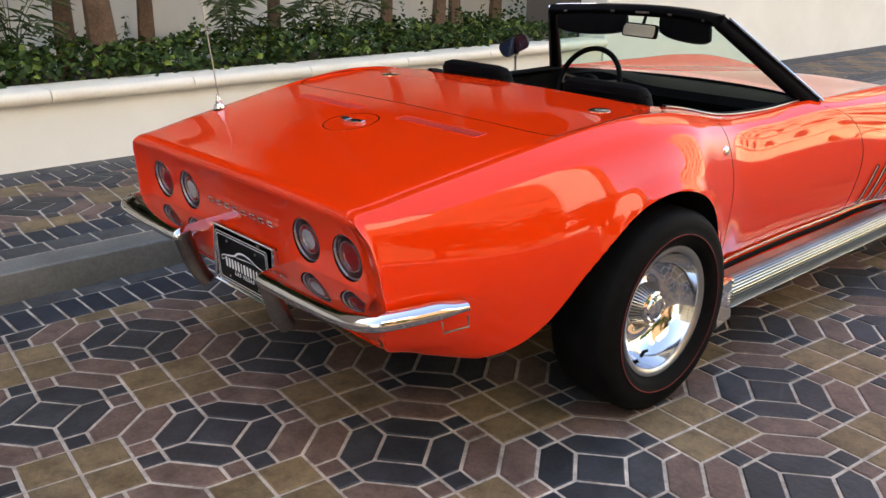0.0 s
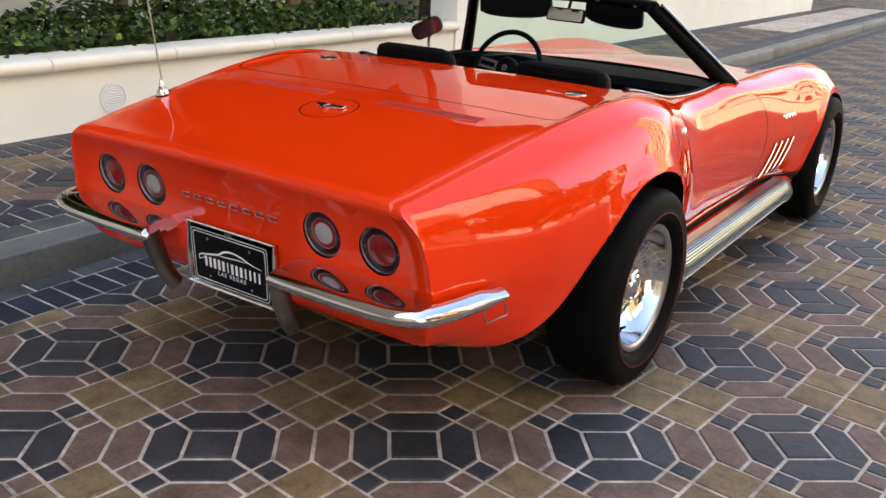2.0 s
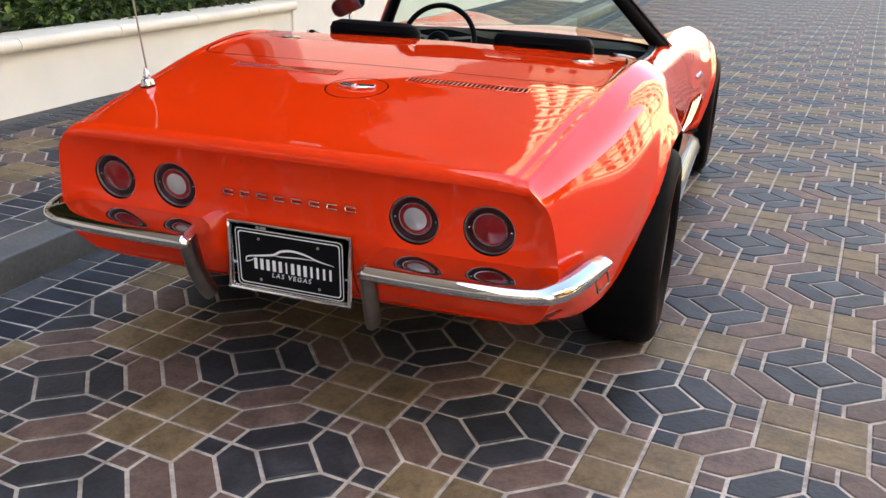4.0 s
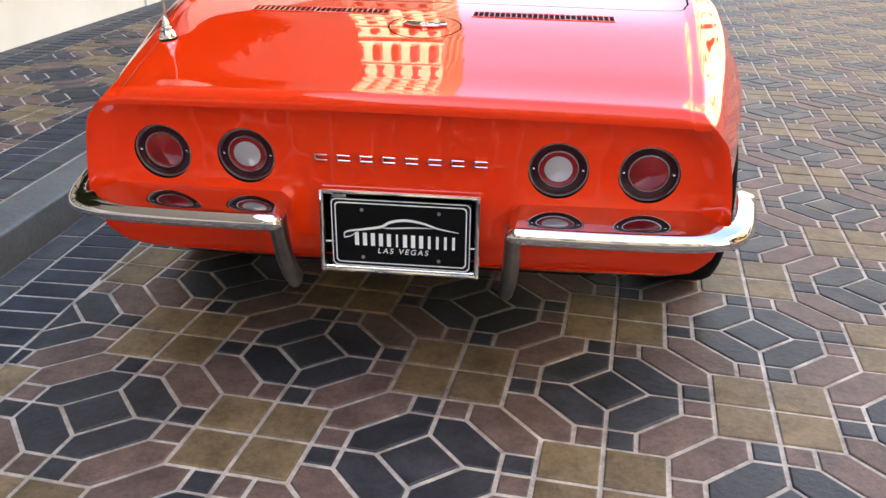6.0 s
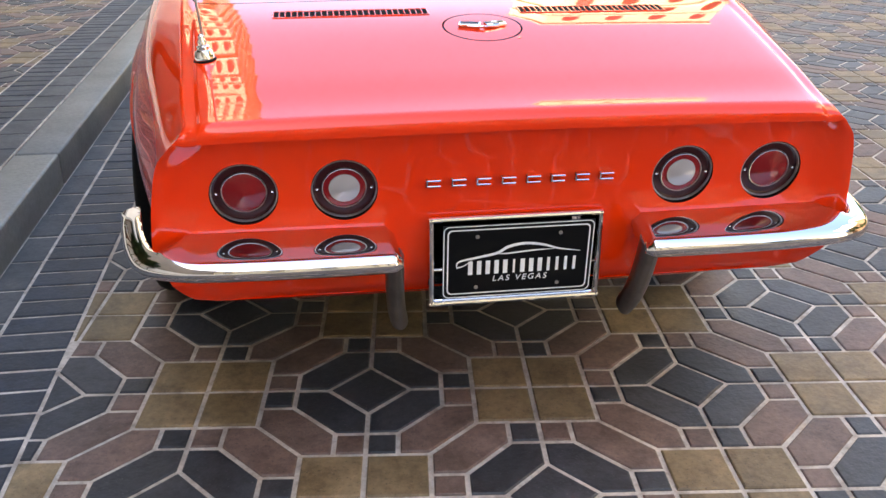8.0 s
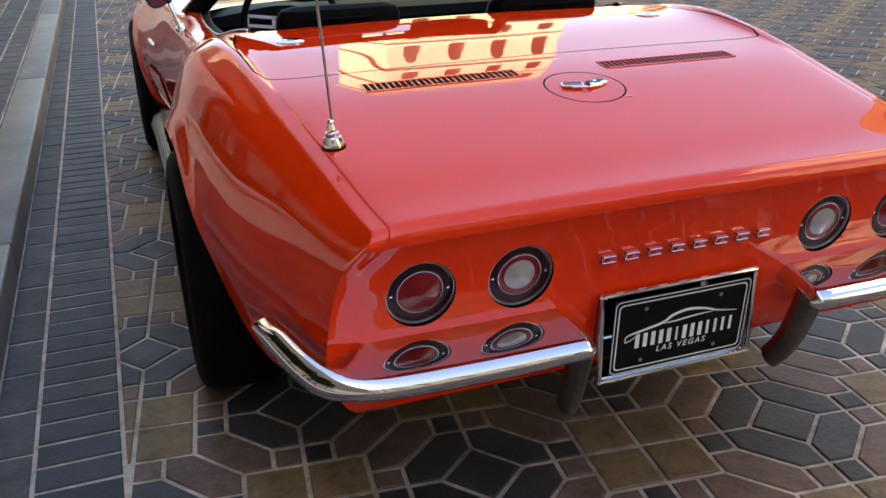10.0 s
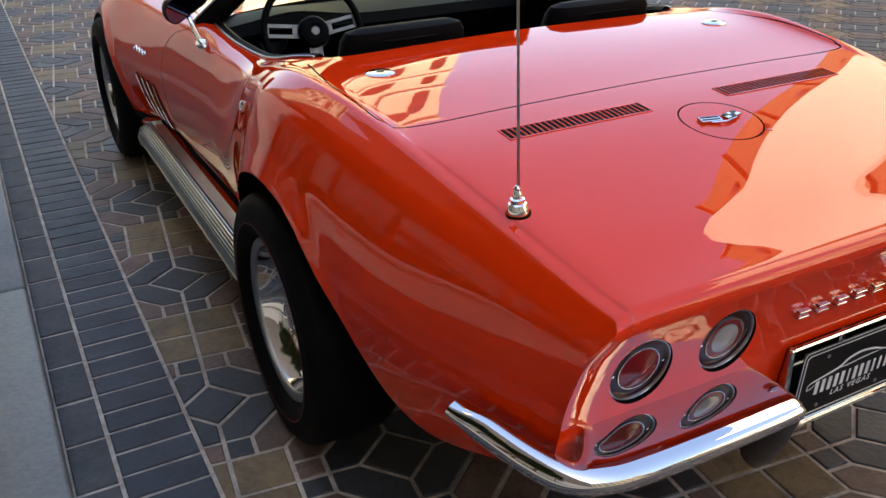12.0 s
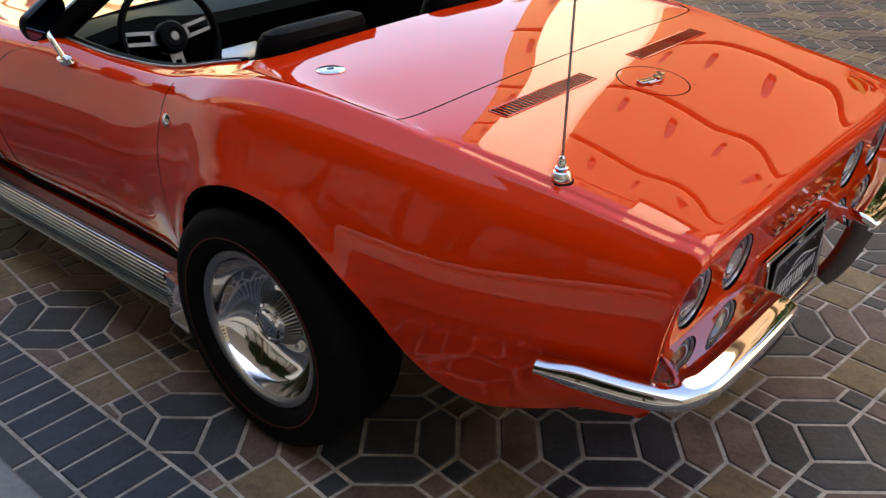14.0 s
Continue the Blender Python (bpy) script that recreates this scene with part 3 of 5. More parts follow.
body = part("body", body_mesh(), PAINT, car, "glossy red-orange painted body")
cuts = []
REAR_ARCH = [(1.300, .10), (1.300, .38), (1.285, .50), (1.225, .615), (1.120, .700), (.965, .735), (.815, .708), (.700, .640), (.610, .555), (.545, .465), (.485, .400), (.405, .348), (.31, .310), (.24, .25), (.20, .10)]
for ys, cy in ((REAR_ARCH, 0), ([(.35, .10), (.345, .36), (.335, .47), (.285, .58), (.18, .66), (.0, .692), (-.16, .665), (-.27, .58), (-.335, .46), (-.35, .34), (-.37, .10)], 3.47)):
    for side in (-1, 1):
        bm = bmesh.new()
        curve = [(cy + p[0], p[1]) for p in spline(ys, 44)]
        prism(bm, curve, "x", *sorted((side * .54, side * 1.05)))
        cuts.append(cutter(bm, UNDER))
# cockpit
bm = bmesh.new()
well = [(max(p[0], 0), p[1]) for p in spline([(0, 1.225), (.35, 1.222), (.53, 1.225), (.60, 1.27), (.645, 1.42), (.655, 1.75), (.65, 2.0), (.635, 2.16), (.52, 2.31), (.27, 2.42), (0, 2.45)], 40)]
front = well + [(-x, y) for x, y in well[-2:0:-1]]
prism(bm, front, "z", .34, 1.3)
cuts.append(cutter(bm, CARPET))
# tail lamp wells and the recess of the plate
for x in (-.537, -.345, .345, .537):
    bm = bmesh.new()
    lathe(bm, [(0, -.06), (.064, -.06), (.066, .035), (0, .035)], 40, pose(x, 0, .655, 90 + 9, 0, 0))
    cuts.append(cutter(bm, GAP))
bm = bmesh.new()
box(bm, (-.1755, -.12, .4065), (.1755, .0755, .5825))
cuts.append(cutter(bm, CHROME))


def seam(points, wide=.005, deep=.02, base=None):
    """A thin curtain along a line of the upper skin, to cut a panel gap."""
    bm = bmesh.new()
    pts = [Vector((x, y, skin(y, x) if base is None else base)) for x, y in points]
    rings = []
    for n, p in enumerate(pts):
        a, b = pts[max(n - 1, 0)], pts[min(n + 1, len(pts) - 1)]
        d = Vector((b.x - a.x, b.y - a.y, 0)).normalized()
        s = Vector((-d.y, d.x, 0)) * wide / 2
        rings.append([bm.verts.new(p + s + Vector((0, 0, .05))), bm.verts.new(p - s + Vector((0, 0, .05))), bm.verts.new(p - s - Vector((0, 0, deep))), bm.verts.new(p + s - Vector((0, 0, deep)))])
    for a, b in zip(rings, rings[1:]):
        for k in range(4):
            bm.faces.new((a[k], a[(k + 1) % 4], b[(k + 1) % 4], b[k]))
    bm.faces.new(rings[0][::-1])
    bm.faces.new(rings[-1])
    return cutter(bm, GAP)


LID = [(-.655, 1.20), (-.690, .95), (-.688, .75), (-.676, .682), (-.63, .650), (-.35, .660), (0, .666), (.35, .660), (.63, .650), (.676, .682), (.688, .75), (.690, .95), (.655, 1.20)]
cuts.append(seam([tuple(p) for p in spline(LID, 90)]))
cuts.append(seam([(.091 * math.cos(a), .412 + .091 * math.sin(a)) for a in np.linspace(0, 2 * math.pi * .997, 64)], .004, .012))
# the gaps behind and before the doors
def side_x(y, z):
    s = section(y)[CREST + 2:54]
    return float(np.interp(-z, -s[:, 1], s[:, 0]))


def side_seam(line, side, wide=.005):
    bm = bmesh.new()
    rings = []
    for y, z in line:
        x = lip(y, z, side_x(y, z))
        rings.append([bm.verts.new((side * px, py, z)) for px, py in ((x - .014, y - wide / 2), (x - .014, y + wide / 2), (x + .05, y + wide / 2), (x + .05, y - wide / 2))])
    for a, b in zip(rings, rings[1:]):
        for k in range(4):
            bm.faces.new((a[k], a[(k + 1) % 4], b[(k + 1) % 4], b[k]))
    bm.faces.new(rings[0][::-1])
    bm.faces.new(rings[-1])
    return cutter(bm, GAP)


for s in (-1, 1):
    cuts.append(side_seam([tuple(p) for p in spline([(1.40, .87), (1.415, .78), (1.41, .65), (1.385, .52), (1.375, .40), (1.375, .29)], 30)], s))
    cuts.append(side_seam([tuple(p) for p in spline([(2.20, .84), (2.33, .80), (2.43, .72), (2.46, .60), (2.46, .45), (2.45, .30)], 30)], s))
cut(body, cuts)

# bumper section, from the outermost line inwards: (depth, height) over the top, and under it
OVER = [(0, 0), (.001, .0075), (.004, .0140), (.009, .0190), (.015, .0224), (.022, .0250), (.032, .0278), (.050, .0315), (.075, .0350), (.105, .0372), (.165, .0375)]
BELOW = [(.060, -.014), (.018, -.0145), (.008, -.0125), (.0025, -.0075)]


def bumper_mesh(s):
    """A chrome blade whose broad rounded top runs in to the tail panel, and an arm round the corner."""
    bm = bmesh.new()
    pts = [(.243, -.090, .534), (.30, -.094, .535), (.45, -.096, .536), (.60, -.093, .538), (.672, -.083, .540), (.720, -.055, .541), (.748, .005, .543), (.770, .095, .545), (.790, .188, .549)]
    line = spline(pts, 90)
    rings = []
    for k, p in enumerate(line):
        d = line[min(k + 1, 89)] - line[max(k - 1, 0)]
        d /= math.hypot(d[0], d[1])
        out = np.array((d[1], -d[0]))
        f = k / 89
        turn = smoothstep(.42, .66, f)
        reach = .165 + (.040 - .165) * smoothstep(.44, .60, f)
        high = 1 + .10 * turn
        end = 1 - .42 * smoothstep(.86, 1.0, f) ** 1.5
        start = .5 + .5 * smoothstep(-.01, .045, f)
        size = end * start
        ring = []
        for u, z in OVER + BELOW:
            if z > 0:
                z = np.interp(min(u, reach), [q[0] for q in OVER], [q[1] for q in OVER]) * high
                z -= .004 * turn if u > reach else 0
            z *= size
            base = .024 - .020 * (1 - start) - .006 * (1 - end)
            q = p[:2] + out * (base - min(u, reach + .001 * (u > reach)))
            ring.append(bm.verts.new((s * q[0], q[1], p[2] + z)))
        rings.append(ring)
    n = len(rings[0])
    for a, b in zip(rings, rings[1:]):
        for k in range(n):
            bm.faces.new((a[k], a[(k + 1) % n], b[(k + 1) % n], b[k]))
    bm.faces.new(rings[0])
    bm.faces.new(rings[-1])
    return bm


for s in (-1, 1):
    bumper = part("rear_bumper", bumper_mesh(s), MIRROR_CHROME, car, "chrome rear bumper blade with a broad mirroring top", smooth=60)
    bm = bmesh.new()
    path = [(s * p[0], p[1], p[2]) for p in spline([(.258, -.080, .546), (.257, -.072, .51), (.255, -.054, .45), (.250, -.032, .40), (.244, -.010, .366)], 20)]
    sweep(bm, path, ring_section(.0185, .034, 16), [(1, 1 - .012 * k) for k in range(20)], up=(0, -1, .15))
    part("bumper_guard", bm, DULL_STEEL, bumper, "dull steel upright at the bumper's inner end")
    # bracket under the tip
    if s < 0:
        continue
    bm = bmesh.new()
    sweep(bm, [(s * .785, .11, .525), (s * .792, .11, .497), (s * .806, .185, .499), (s * .800, .185, .528)], ring_section(.003, .003, 6))
    part("bracket", bm, DULL_STEEL, bumper)

# tail lamps
for x, lens in ((-.537, LENS_RED), (-.345, LENS_WHITE), (.345, LENS_WHITE), (.537, LENS_RED)):
    place = pose(x, .002, .655, 90 + 9, 0, 0)
    bm = bmesh.new()
    lathe(bm, [(.0613, -.008), (.0615, -.0022), (.0620, -.0012), (.0631, -.0012), (.0637, -.0022), (.0642, -.006)], 48, place)
    lamp = part("tail_lamp", bm, BRIGHT_RING, car, "round tail lamp with bright metal bezel")
    bm = bmesh.new()
    lathe(bm, [(.0642, -.006), (.0644, -.0034), (.0656, -.0026), (.0668, -.0040), (.0672, -.008)], 48, place)
    part("rubber_seal", bm, RUBBER, lamp)
    bm = bmesh.new()
    lathe(bm, [(.0612, -.007), (.057, -.009), (.050, -.0075), (.0445, -.008), (.0425, -.016)], 48, place)
    part("outer_lens", bm, LENS_DARK, lamp)
    bm = bmesh.new()
    lathe(bm, [(.0415, -.010), (.0419, -.0050), (.0430, -.0048), (.0436, -.010)], 48, place)
    part("inner_ring", bm, BRIGHT_RING, lamp)
    bm = bmesh.new()
    if lens is LENS_WHITE:
        lathe(bm, [(.0420, -.0085), (.034, -.006), (.0305, -.0065)], 48, place)
        part("red_reflector", bm, LENS_RED, lamp)
        bm = bmesh.new()
        lathe(bm, [(.031, -.008), (.030, -.005), (.018, -.002), (.006, .0015), (0, .002)], 40, place)
        part("reversing_lens", bm, LENS_WHITE, lamp, "frosted white reversing lens")
    else:
        lathe(bm, [(.0418, -.0085), (.036, -.006), (.018, -.001), (.004, .0045), (0, .005)], 40, place, )
        part("lens", bm, LENS_RED, lamp, "red conical lens")
    for a in (0, math.pi):
        bm = bmesh.new()
        lathe(bm, [(.0026, -.003), (.0026, .001), (0, .0018)], 10, place @ pose(.0530 * math.cos(a), .0530 * math.sin(a), -.007))
        part("screw", bm, CHROME, lamp)

# number plate in its chrome recess
bm = bmesh.new()
outer = [(-.176, .398), (.176, .398), (.176, .583), (-.176, .583)]
path = [(x, -.006 if z > .5 else -.012, z) for x, z in outer]
for k in range(4):
    a, b = Vector(path[k]), Vector(path[(k + 1) % 4])
    d = (b - a).normalized() * .004
    sweep(bm, [a - d, b + d], ring_section(.0055, .0055, 8), up=(0, -1, 0))
bezel = part("plate_bezel", bm, CHROME, car, "chrome surround of the number plate")
bm = bmesh.new()
for x in (-.1725, .1725):
    box(bm, (x - .0018, -.004, .401), (x + .0018, .068, .578), .0008, 1)
box(bm, (-.1700, -.008, .4005), (.1700, .068, .4045), .0008, 1)
box(bm, (-.1700, .062, .4055), (.1700, .066, .578), .0008, 1)
part("plate_housing", bm, CHROME, bezel, "bright recess round the number plate")
plate_at = pose(.004, -.013, .4905, 90 + 3, 0, 0)
bm = bmesh.new()
box(bm, (-.1575, -.0835, -.001), (.1575, .0835, .0012), .0008, 1, plate_at)
plate = part("number_plate", bm, PLATE, car, "black dealer plate with white outline of a car")
bm = bmesh.new()


def rounded(w, h, r, n=6):
    out = []
    for cx, cy, a0 in ((w - r, h - r, 0), (-w + r, h - r, 90), (-w + r, -h + r, 180), (w - r, -h + r, 270)):
        out += [(cx + r * math.cos(radians(a0 + 90 * k / n)), cy + r * math.sin(radians(a0 + 90 * k / n))) for k in range(n + 1)]
    return out


def flat_band(bm, a, b, z, m):
    va = [bm.verts.new(m @ Vector((x, y, z))) for x, y in a]
    vb = [bm.verts.new(m @ Vector((x, y, z))) for x, y in b]
    for k in range(len(a)):
        j = (k + 1) % len(a)
        bm.faces.new((va[k], va[j], vb[j], vb[k]))


flat_band(bm, rounded(.1565, .0825, .012), rounded(.1547, .0807, .011), .0022, plate_at)
flat_band(bm, rounded(.1485, .0745, .010), rounded(.1460, .0720, .009), .0022, plate_at)
part("plate_border", bm, WHITE, plate)


def stroke(bm, line, widths, z, m):
    """A flat painted stroke of changing width."""
    line = [Vector((x, y, 0)) for x, y in line]
    rows = []
    for k, p in enumerate(line):
        d = (line[min(k + 1, len(line) - 1)] - line[max(k - 1, 0)]).normalized()
        nrm = Vector((-d.y, d.x, 0)) * widths[k] / 2
        rows.append([bm.verts.new(m @ (p + nrm + Vector((0, 0, z)))), bm.verts.new(m @ (p - nrm + Vector((0, 0, z))))])
    for a, b in zip(rows, rows[1:]):
        bm.faces.new((a[0], a[1], b[1], b[0]))


bm = bmesh.new()
arc = spline([(-.129, -.012), (-.124, .002), (-.085, .010), (-.045, .018), (-.022, .031), (.012, .037), (.05, .032), (.085, .021), (.131, .013)], 60)
stroke(bm, [tuple(p) for p in arc], [.0012 + .0052 * math.sin(math.pi * k / 59) ** .8 for k in range(60)], .0022, plate_at)
roof = spline([(-.045, .016), (-.02, .016), (.03, .020), (.075, .021)], 24)
stroke(bm, [tuple(p) for p in roof], [.001 + .0025 * math.sin(math.pi * k / 23) for k in range(24)], .0022, plate_at)
nose = spline([(-.129, -.012), (-.114, -.008), (-.097, .004)], 12)
stroke(bm, [tuple(p) for p in nose], [.0035 - .0002 * k for k in range(12)], .0022, plate_at)
part("car_outline", bm, WHITE, plate)
# the dealer's name as a row of plain bars, the first nine heavier
for k in range(13):
    bm = bmesh.new()
    x0 = -.100 + .0183 * k
    wide = .0022 if k == 5 else .0046 if k < 9 else .0030
    box(bm, (x0 - wide, -.0300, .0012), (x0 + wide, .0010, .0022), m=plate_at)
    part("lettering_bar", bm, WHITE, plate, smooth=0)
txt = bpy.data.curves.new("las_vegas", "FONT")
txt.body, txt.size, txt.align_x, txt.shear, txt.space_character = "LAS VEGAS", .0185, "CENTER", .2, 1.35
txt.extrude = .0004
words = new("lettering", txt)
txt.materials.append(WHITE)
words.parent = plate
words.matrix_world = plate_at @ pose(.004, -.0475, .002)
for x, y in ((-.087, .057), (.086, .057), (-.087, -.060), (.086, -.060)):
    bm = bmesh.new()
    lathe(bm, [(.0042, .001), (.004, .0028), (0, .0035)], 12, plate_at @ pose(x, y, 0))
    part("bolt", bm, STEEL, plate)

# chrome marque badges across the tail: one plain bar frame for each letter
for k in range(8):
    bm = bmesh.new()
    x0 = -.172 + .0501 * k
    m = pose(x0, -.010, .664, 90 + 9, 0, 0)
    for lo, hi in (((-.0145, .0045), (.0145, .0078)), ((-.0145, -.0078), (.0145, -.0045)), ((-.0145, -.0078), (-.0112, .0078))):
        box(bm, (lo[0], lo[1], -.006), (hi[0], hi[1], .004), .0006, 1, m)
    part("badge", bm, CHROME, car, "small chrome badge bar")

# vents in the deck
for s in (-1, 1):
    x0, x1, y0, y1 = sorted((s * .112, s * .478))[0], sorted((s * .112, s * .478))[1], .507, .557
    def on(x, y, up=0.0):
        return Vector((x, y, skin(y, x) + up))
    bm = bmesh.new()
    nx = 14
    lowr = [[bm.verts.new(on(x, y, .0006)) for x in np.linspace(x0, x1, nx)] for y in (y0, (y0 + y1) / 2, y1)]
    for a, b in zip(lowr, lowr[1:]):
        for k in range(nx - 1):
            bm.faces.new((a[k], a[k + 1], b[k + 1], b[k]))
    vent = part("deck_vent", bm, GAP, car, "slotted red air vent in the rear deck")
    bm = bmesh.new()
    loop = [on(x, y0, .0006) for x in np.linspace(x0, x1, nx)] + [on(x, y1, .0006) for x in np.linspace(x1, x0, nx)]
    sweep(bm, loop, ring_section(.0024, .0018, 6), closed=True)
    part("vent_frame", bm, PAINT, vent)
    for x in np.linspace(x0, x1, 27)[1:-1]:
        bm = bmesh.new()
        sweep(bm, [on(x, y0, .0006), on(x, (y0 + y1) / 2, .0006), on(x, y1, .0006)], ring_section(.0019, .0018, 6))
        part("slat", bm, PAINT, vent)

# fuel lid emblem, antenna, deck buttons
bm = bmesh.new()
for turn, dx in ((-14, -.030), (14, .030)):
    m = Matrix.Translation((dx, .414, skin(.414, 0) + .005)) @ pose(0, 0, 0, 7, 0, turn)
    box(bm, (-.025, -.011, -.003), (.025, .011, .003), .001, 1, m)
    box(bm, (-.034 if dx > 0 else -.004, -.016, -.003), (.004 if dx > 0 else .034, -.0125, .0015), .0008, 1, m)
emblem = part("lid_emblem", bm, CHROME, car, "small chrome crossed-flags emblem on the fuel lid")
bm = bmesh.new()
for dx, turn in ((-.030, -14), (.030, 14)):
    m = Matrix.Translation((dx, .414, skin(.414, 0) + .0084)) @ pose(0, 0, 0, 7, 0, turn)
    for k in range(3 if dx > 0 else 0):
        for j in range(2):
            if (k + j) % 2:
                box(bm, (-.022 + .0147 * k, -.009 + .009 * j, -.0006), (-.0073 + .0147 * k, .0 + .009 * j, .0006), m=m)
    if dx < 0:
        box(bm, (-.021, -.008, -.0006), (.021, -.004, .0006), m=m)
        box(bm, (-.021, .003, -.0006), (.021, .007, .0006), m=m)
part("flag_squares", bm, PLATE, emblem)
bm = bmesh.new()
box(bm, (-.008, -.005, -.003), (.008, .005, .001), .001, 2, Matrix.Translation((.068, .338, skin(.338, .068) + .001)) @ pose(0, 0, 0, 5, 0, -42))
part("lid_tab", bm, PAINT, emblem)
ax, ay = -.613, .269
az = skin(ay, ax)
bm = bmesh.new()
lathe(bm, [(.0235, -.004), (.024, .003), (.021, .006)], 28, pose(ax, ay, az, 6, -8, 0))
antenna = part("antenna", bm, RUBBER, car, "thin whip antenna on a stepped chrome base")
bm = bmesh.new()
lathe(bm, [(.021, .005), (.021, .010), (.0185, .017), (.0165, .022), (.013, .024), (.013, .031), (.009, .033), (.009, .042), (.0065, .046), (.0065, .052), (.003, .056), (0, .056)], 28, pose(ax, ay, az, 1.5, -4, 0))
part("antenna_base", bm, CHROME, antenna)
bm = bmesh.new()
top = [(ax, ay, az + .05), (ax - .028, ay - .028, az + .40), (ax - .068, ay - .068, az + .90)]
sweep(bm, spline(top, 10), ring_section(.0018, .0018, 8), [1.6 - .08 * k for k in range(10)], up=(0, 1, 0))
part("mast", bm, STEEL, antenna)
for s in (-1, 1):
    x, y = s * .540, 1.005
    bm = bmesh.new()
    slope = math.degrees(math.atan((skin(y + .05, x) - skin(y - .05, x)) / .1))
    lathe(bm, [(.036, -.002), (.036, .001), (.030, .0035), (.012, .004), (.010, .002), (0, .002)], 36, Matrix.Translation((x, y, skin(y, x) + .001)) @ pose(0, 0, 0, slope, 0, 0))
    button = part("deck_catch", bm, CHROME, car, "round chrome catch plate on the deck")
    bm = bmesh.new()
    lathe(bm, [(.010, .002), (.009, .0045), (0, .005)], 20, Matrix.Translation((x, y, skin(y, x) + .001)) @ pose(0, 0, 0, slope, 0, 0))
    part("button", bm, PLATE, button)
    # door lock and push plate
    bm = bmesh.new()
    lx = side_x(1.37, .79)
    lathe(bm, [(.016, -.004), (.016, .003), (.012, .006), (0, .0065)], 20, pose(s * (lx + .001), 1.37, .79, 0, s * 70, 0))
    part("door_lock", bm, CHROME, car, "chrome door lock")
    # seam moulding along the sill and dark gap
    bm = bmesh.new()
    sweep(bm, [(s * (side_x(y, .335) + .004), y, .318) for y in np.linspace(1.33, 3.08, 30)], ring_section(.007, .012, 8))
    part("sill_moulding", bm, UNDER, car)
    # bright strip added for the highlight on the door's lower edge
    bm = bmesh.new()
    sweep(bm, [(s * (side_x(y, .345) + .002), y, .345) for y in np.linspace(1.40, 2.95, 26)], ring_section(.003, .004, 8))
    part("sill_strip", bm, CHROME, car, "thin chrome strip that stands in for the sill edge's highlight")

# side exhaust covers
for s in (-1, 1):
    bm = bmesh.new()
    path = [(s * .800, 1.42, .262), (s * .800, 2.88, .262)]
    n = 17
    sec = []
    for k in range(n):
        a = math.radians(-62 + 150 * k / (n - 1))
        for d, off in ((.063, -.018), (.063, .018), (.0520, .030), (.0520, .052)):
            aa = a + off * 1.9
            sec.append((d * math.cos(aa) * .95, d * math.sin(aa)))
    sec += [(-.04, .06), (-.04, -.05)]
    if s < 0:
        sec = [(-a, b) for a, b in sec]
    sweep(bm, path, sec)
    for k, f in enumerate(bm.faces):
        f.material_index = 1 if k < 4 * n - 1 and k % 4 == 2 else 0
    pipe = part("side_exhaust", bm, (RIBBED, GROOVE), car, "ribbed aluminium side exhaust cover", smooth=20)
    bm = bmesh.new()
    sec = [(-.04, -.060), (.046, -.052), (.062, -.030), (.068, .008), (.050, .050), (.012, .068), (-.04, .068)]
    if s < 0:
        sec = [(-a, b) for a, b in sec]
    flat = [(-.04, -.072), (.030, -.068), (.060, -.040), (.066, .020), (.046, .056), (.012, .070), (-.04, .070)]
    if s < 0:
        flat = [(-a, b) for a, b in flat]
    sweep(bm, [(s * .802, 1.435, .262), (s * .806, 1.425, .260), (s * .810, 1.330, .246)], flat, [1.03, 1.06, 1.08])
    part("exhaust_tip", bm, CHROME, pipe, "chrome end piece of the exhaust cover", smooth=15)
    bm = bmesh.new()
    sweep(bm, [(s * .800, 2.875, .262), (s * .795, 2.96, .268), (s * .785, 3.04, .285)], sec, [1.0, .85, .5])
    part("exhaust_nose", bm, CHROME, pipe)

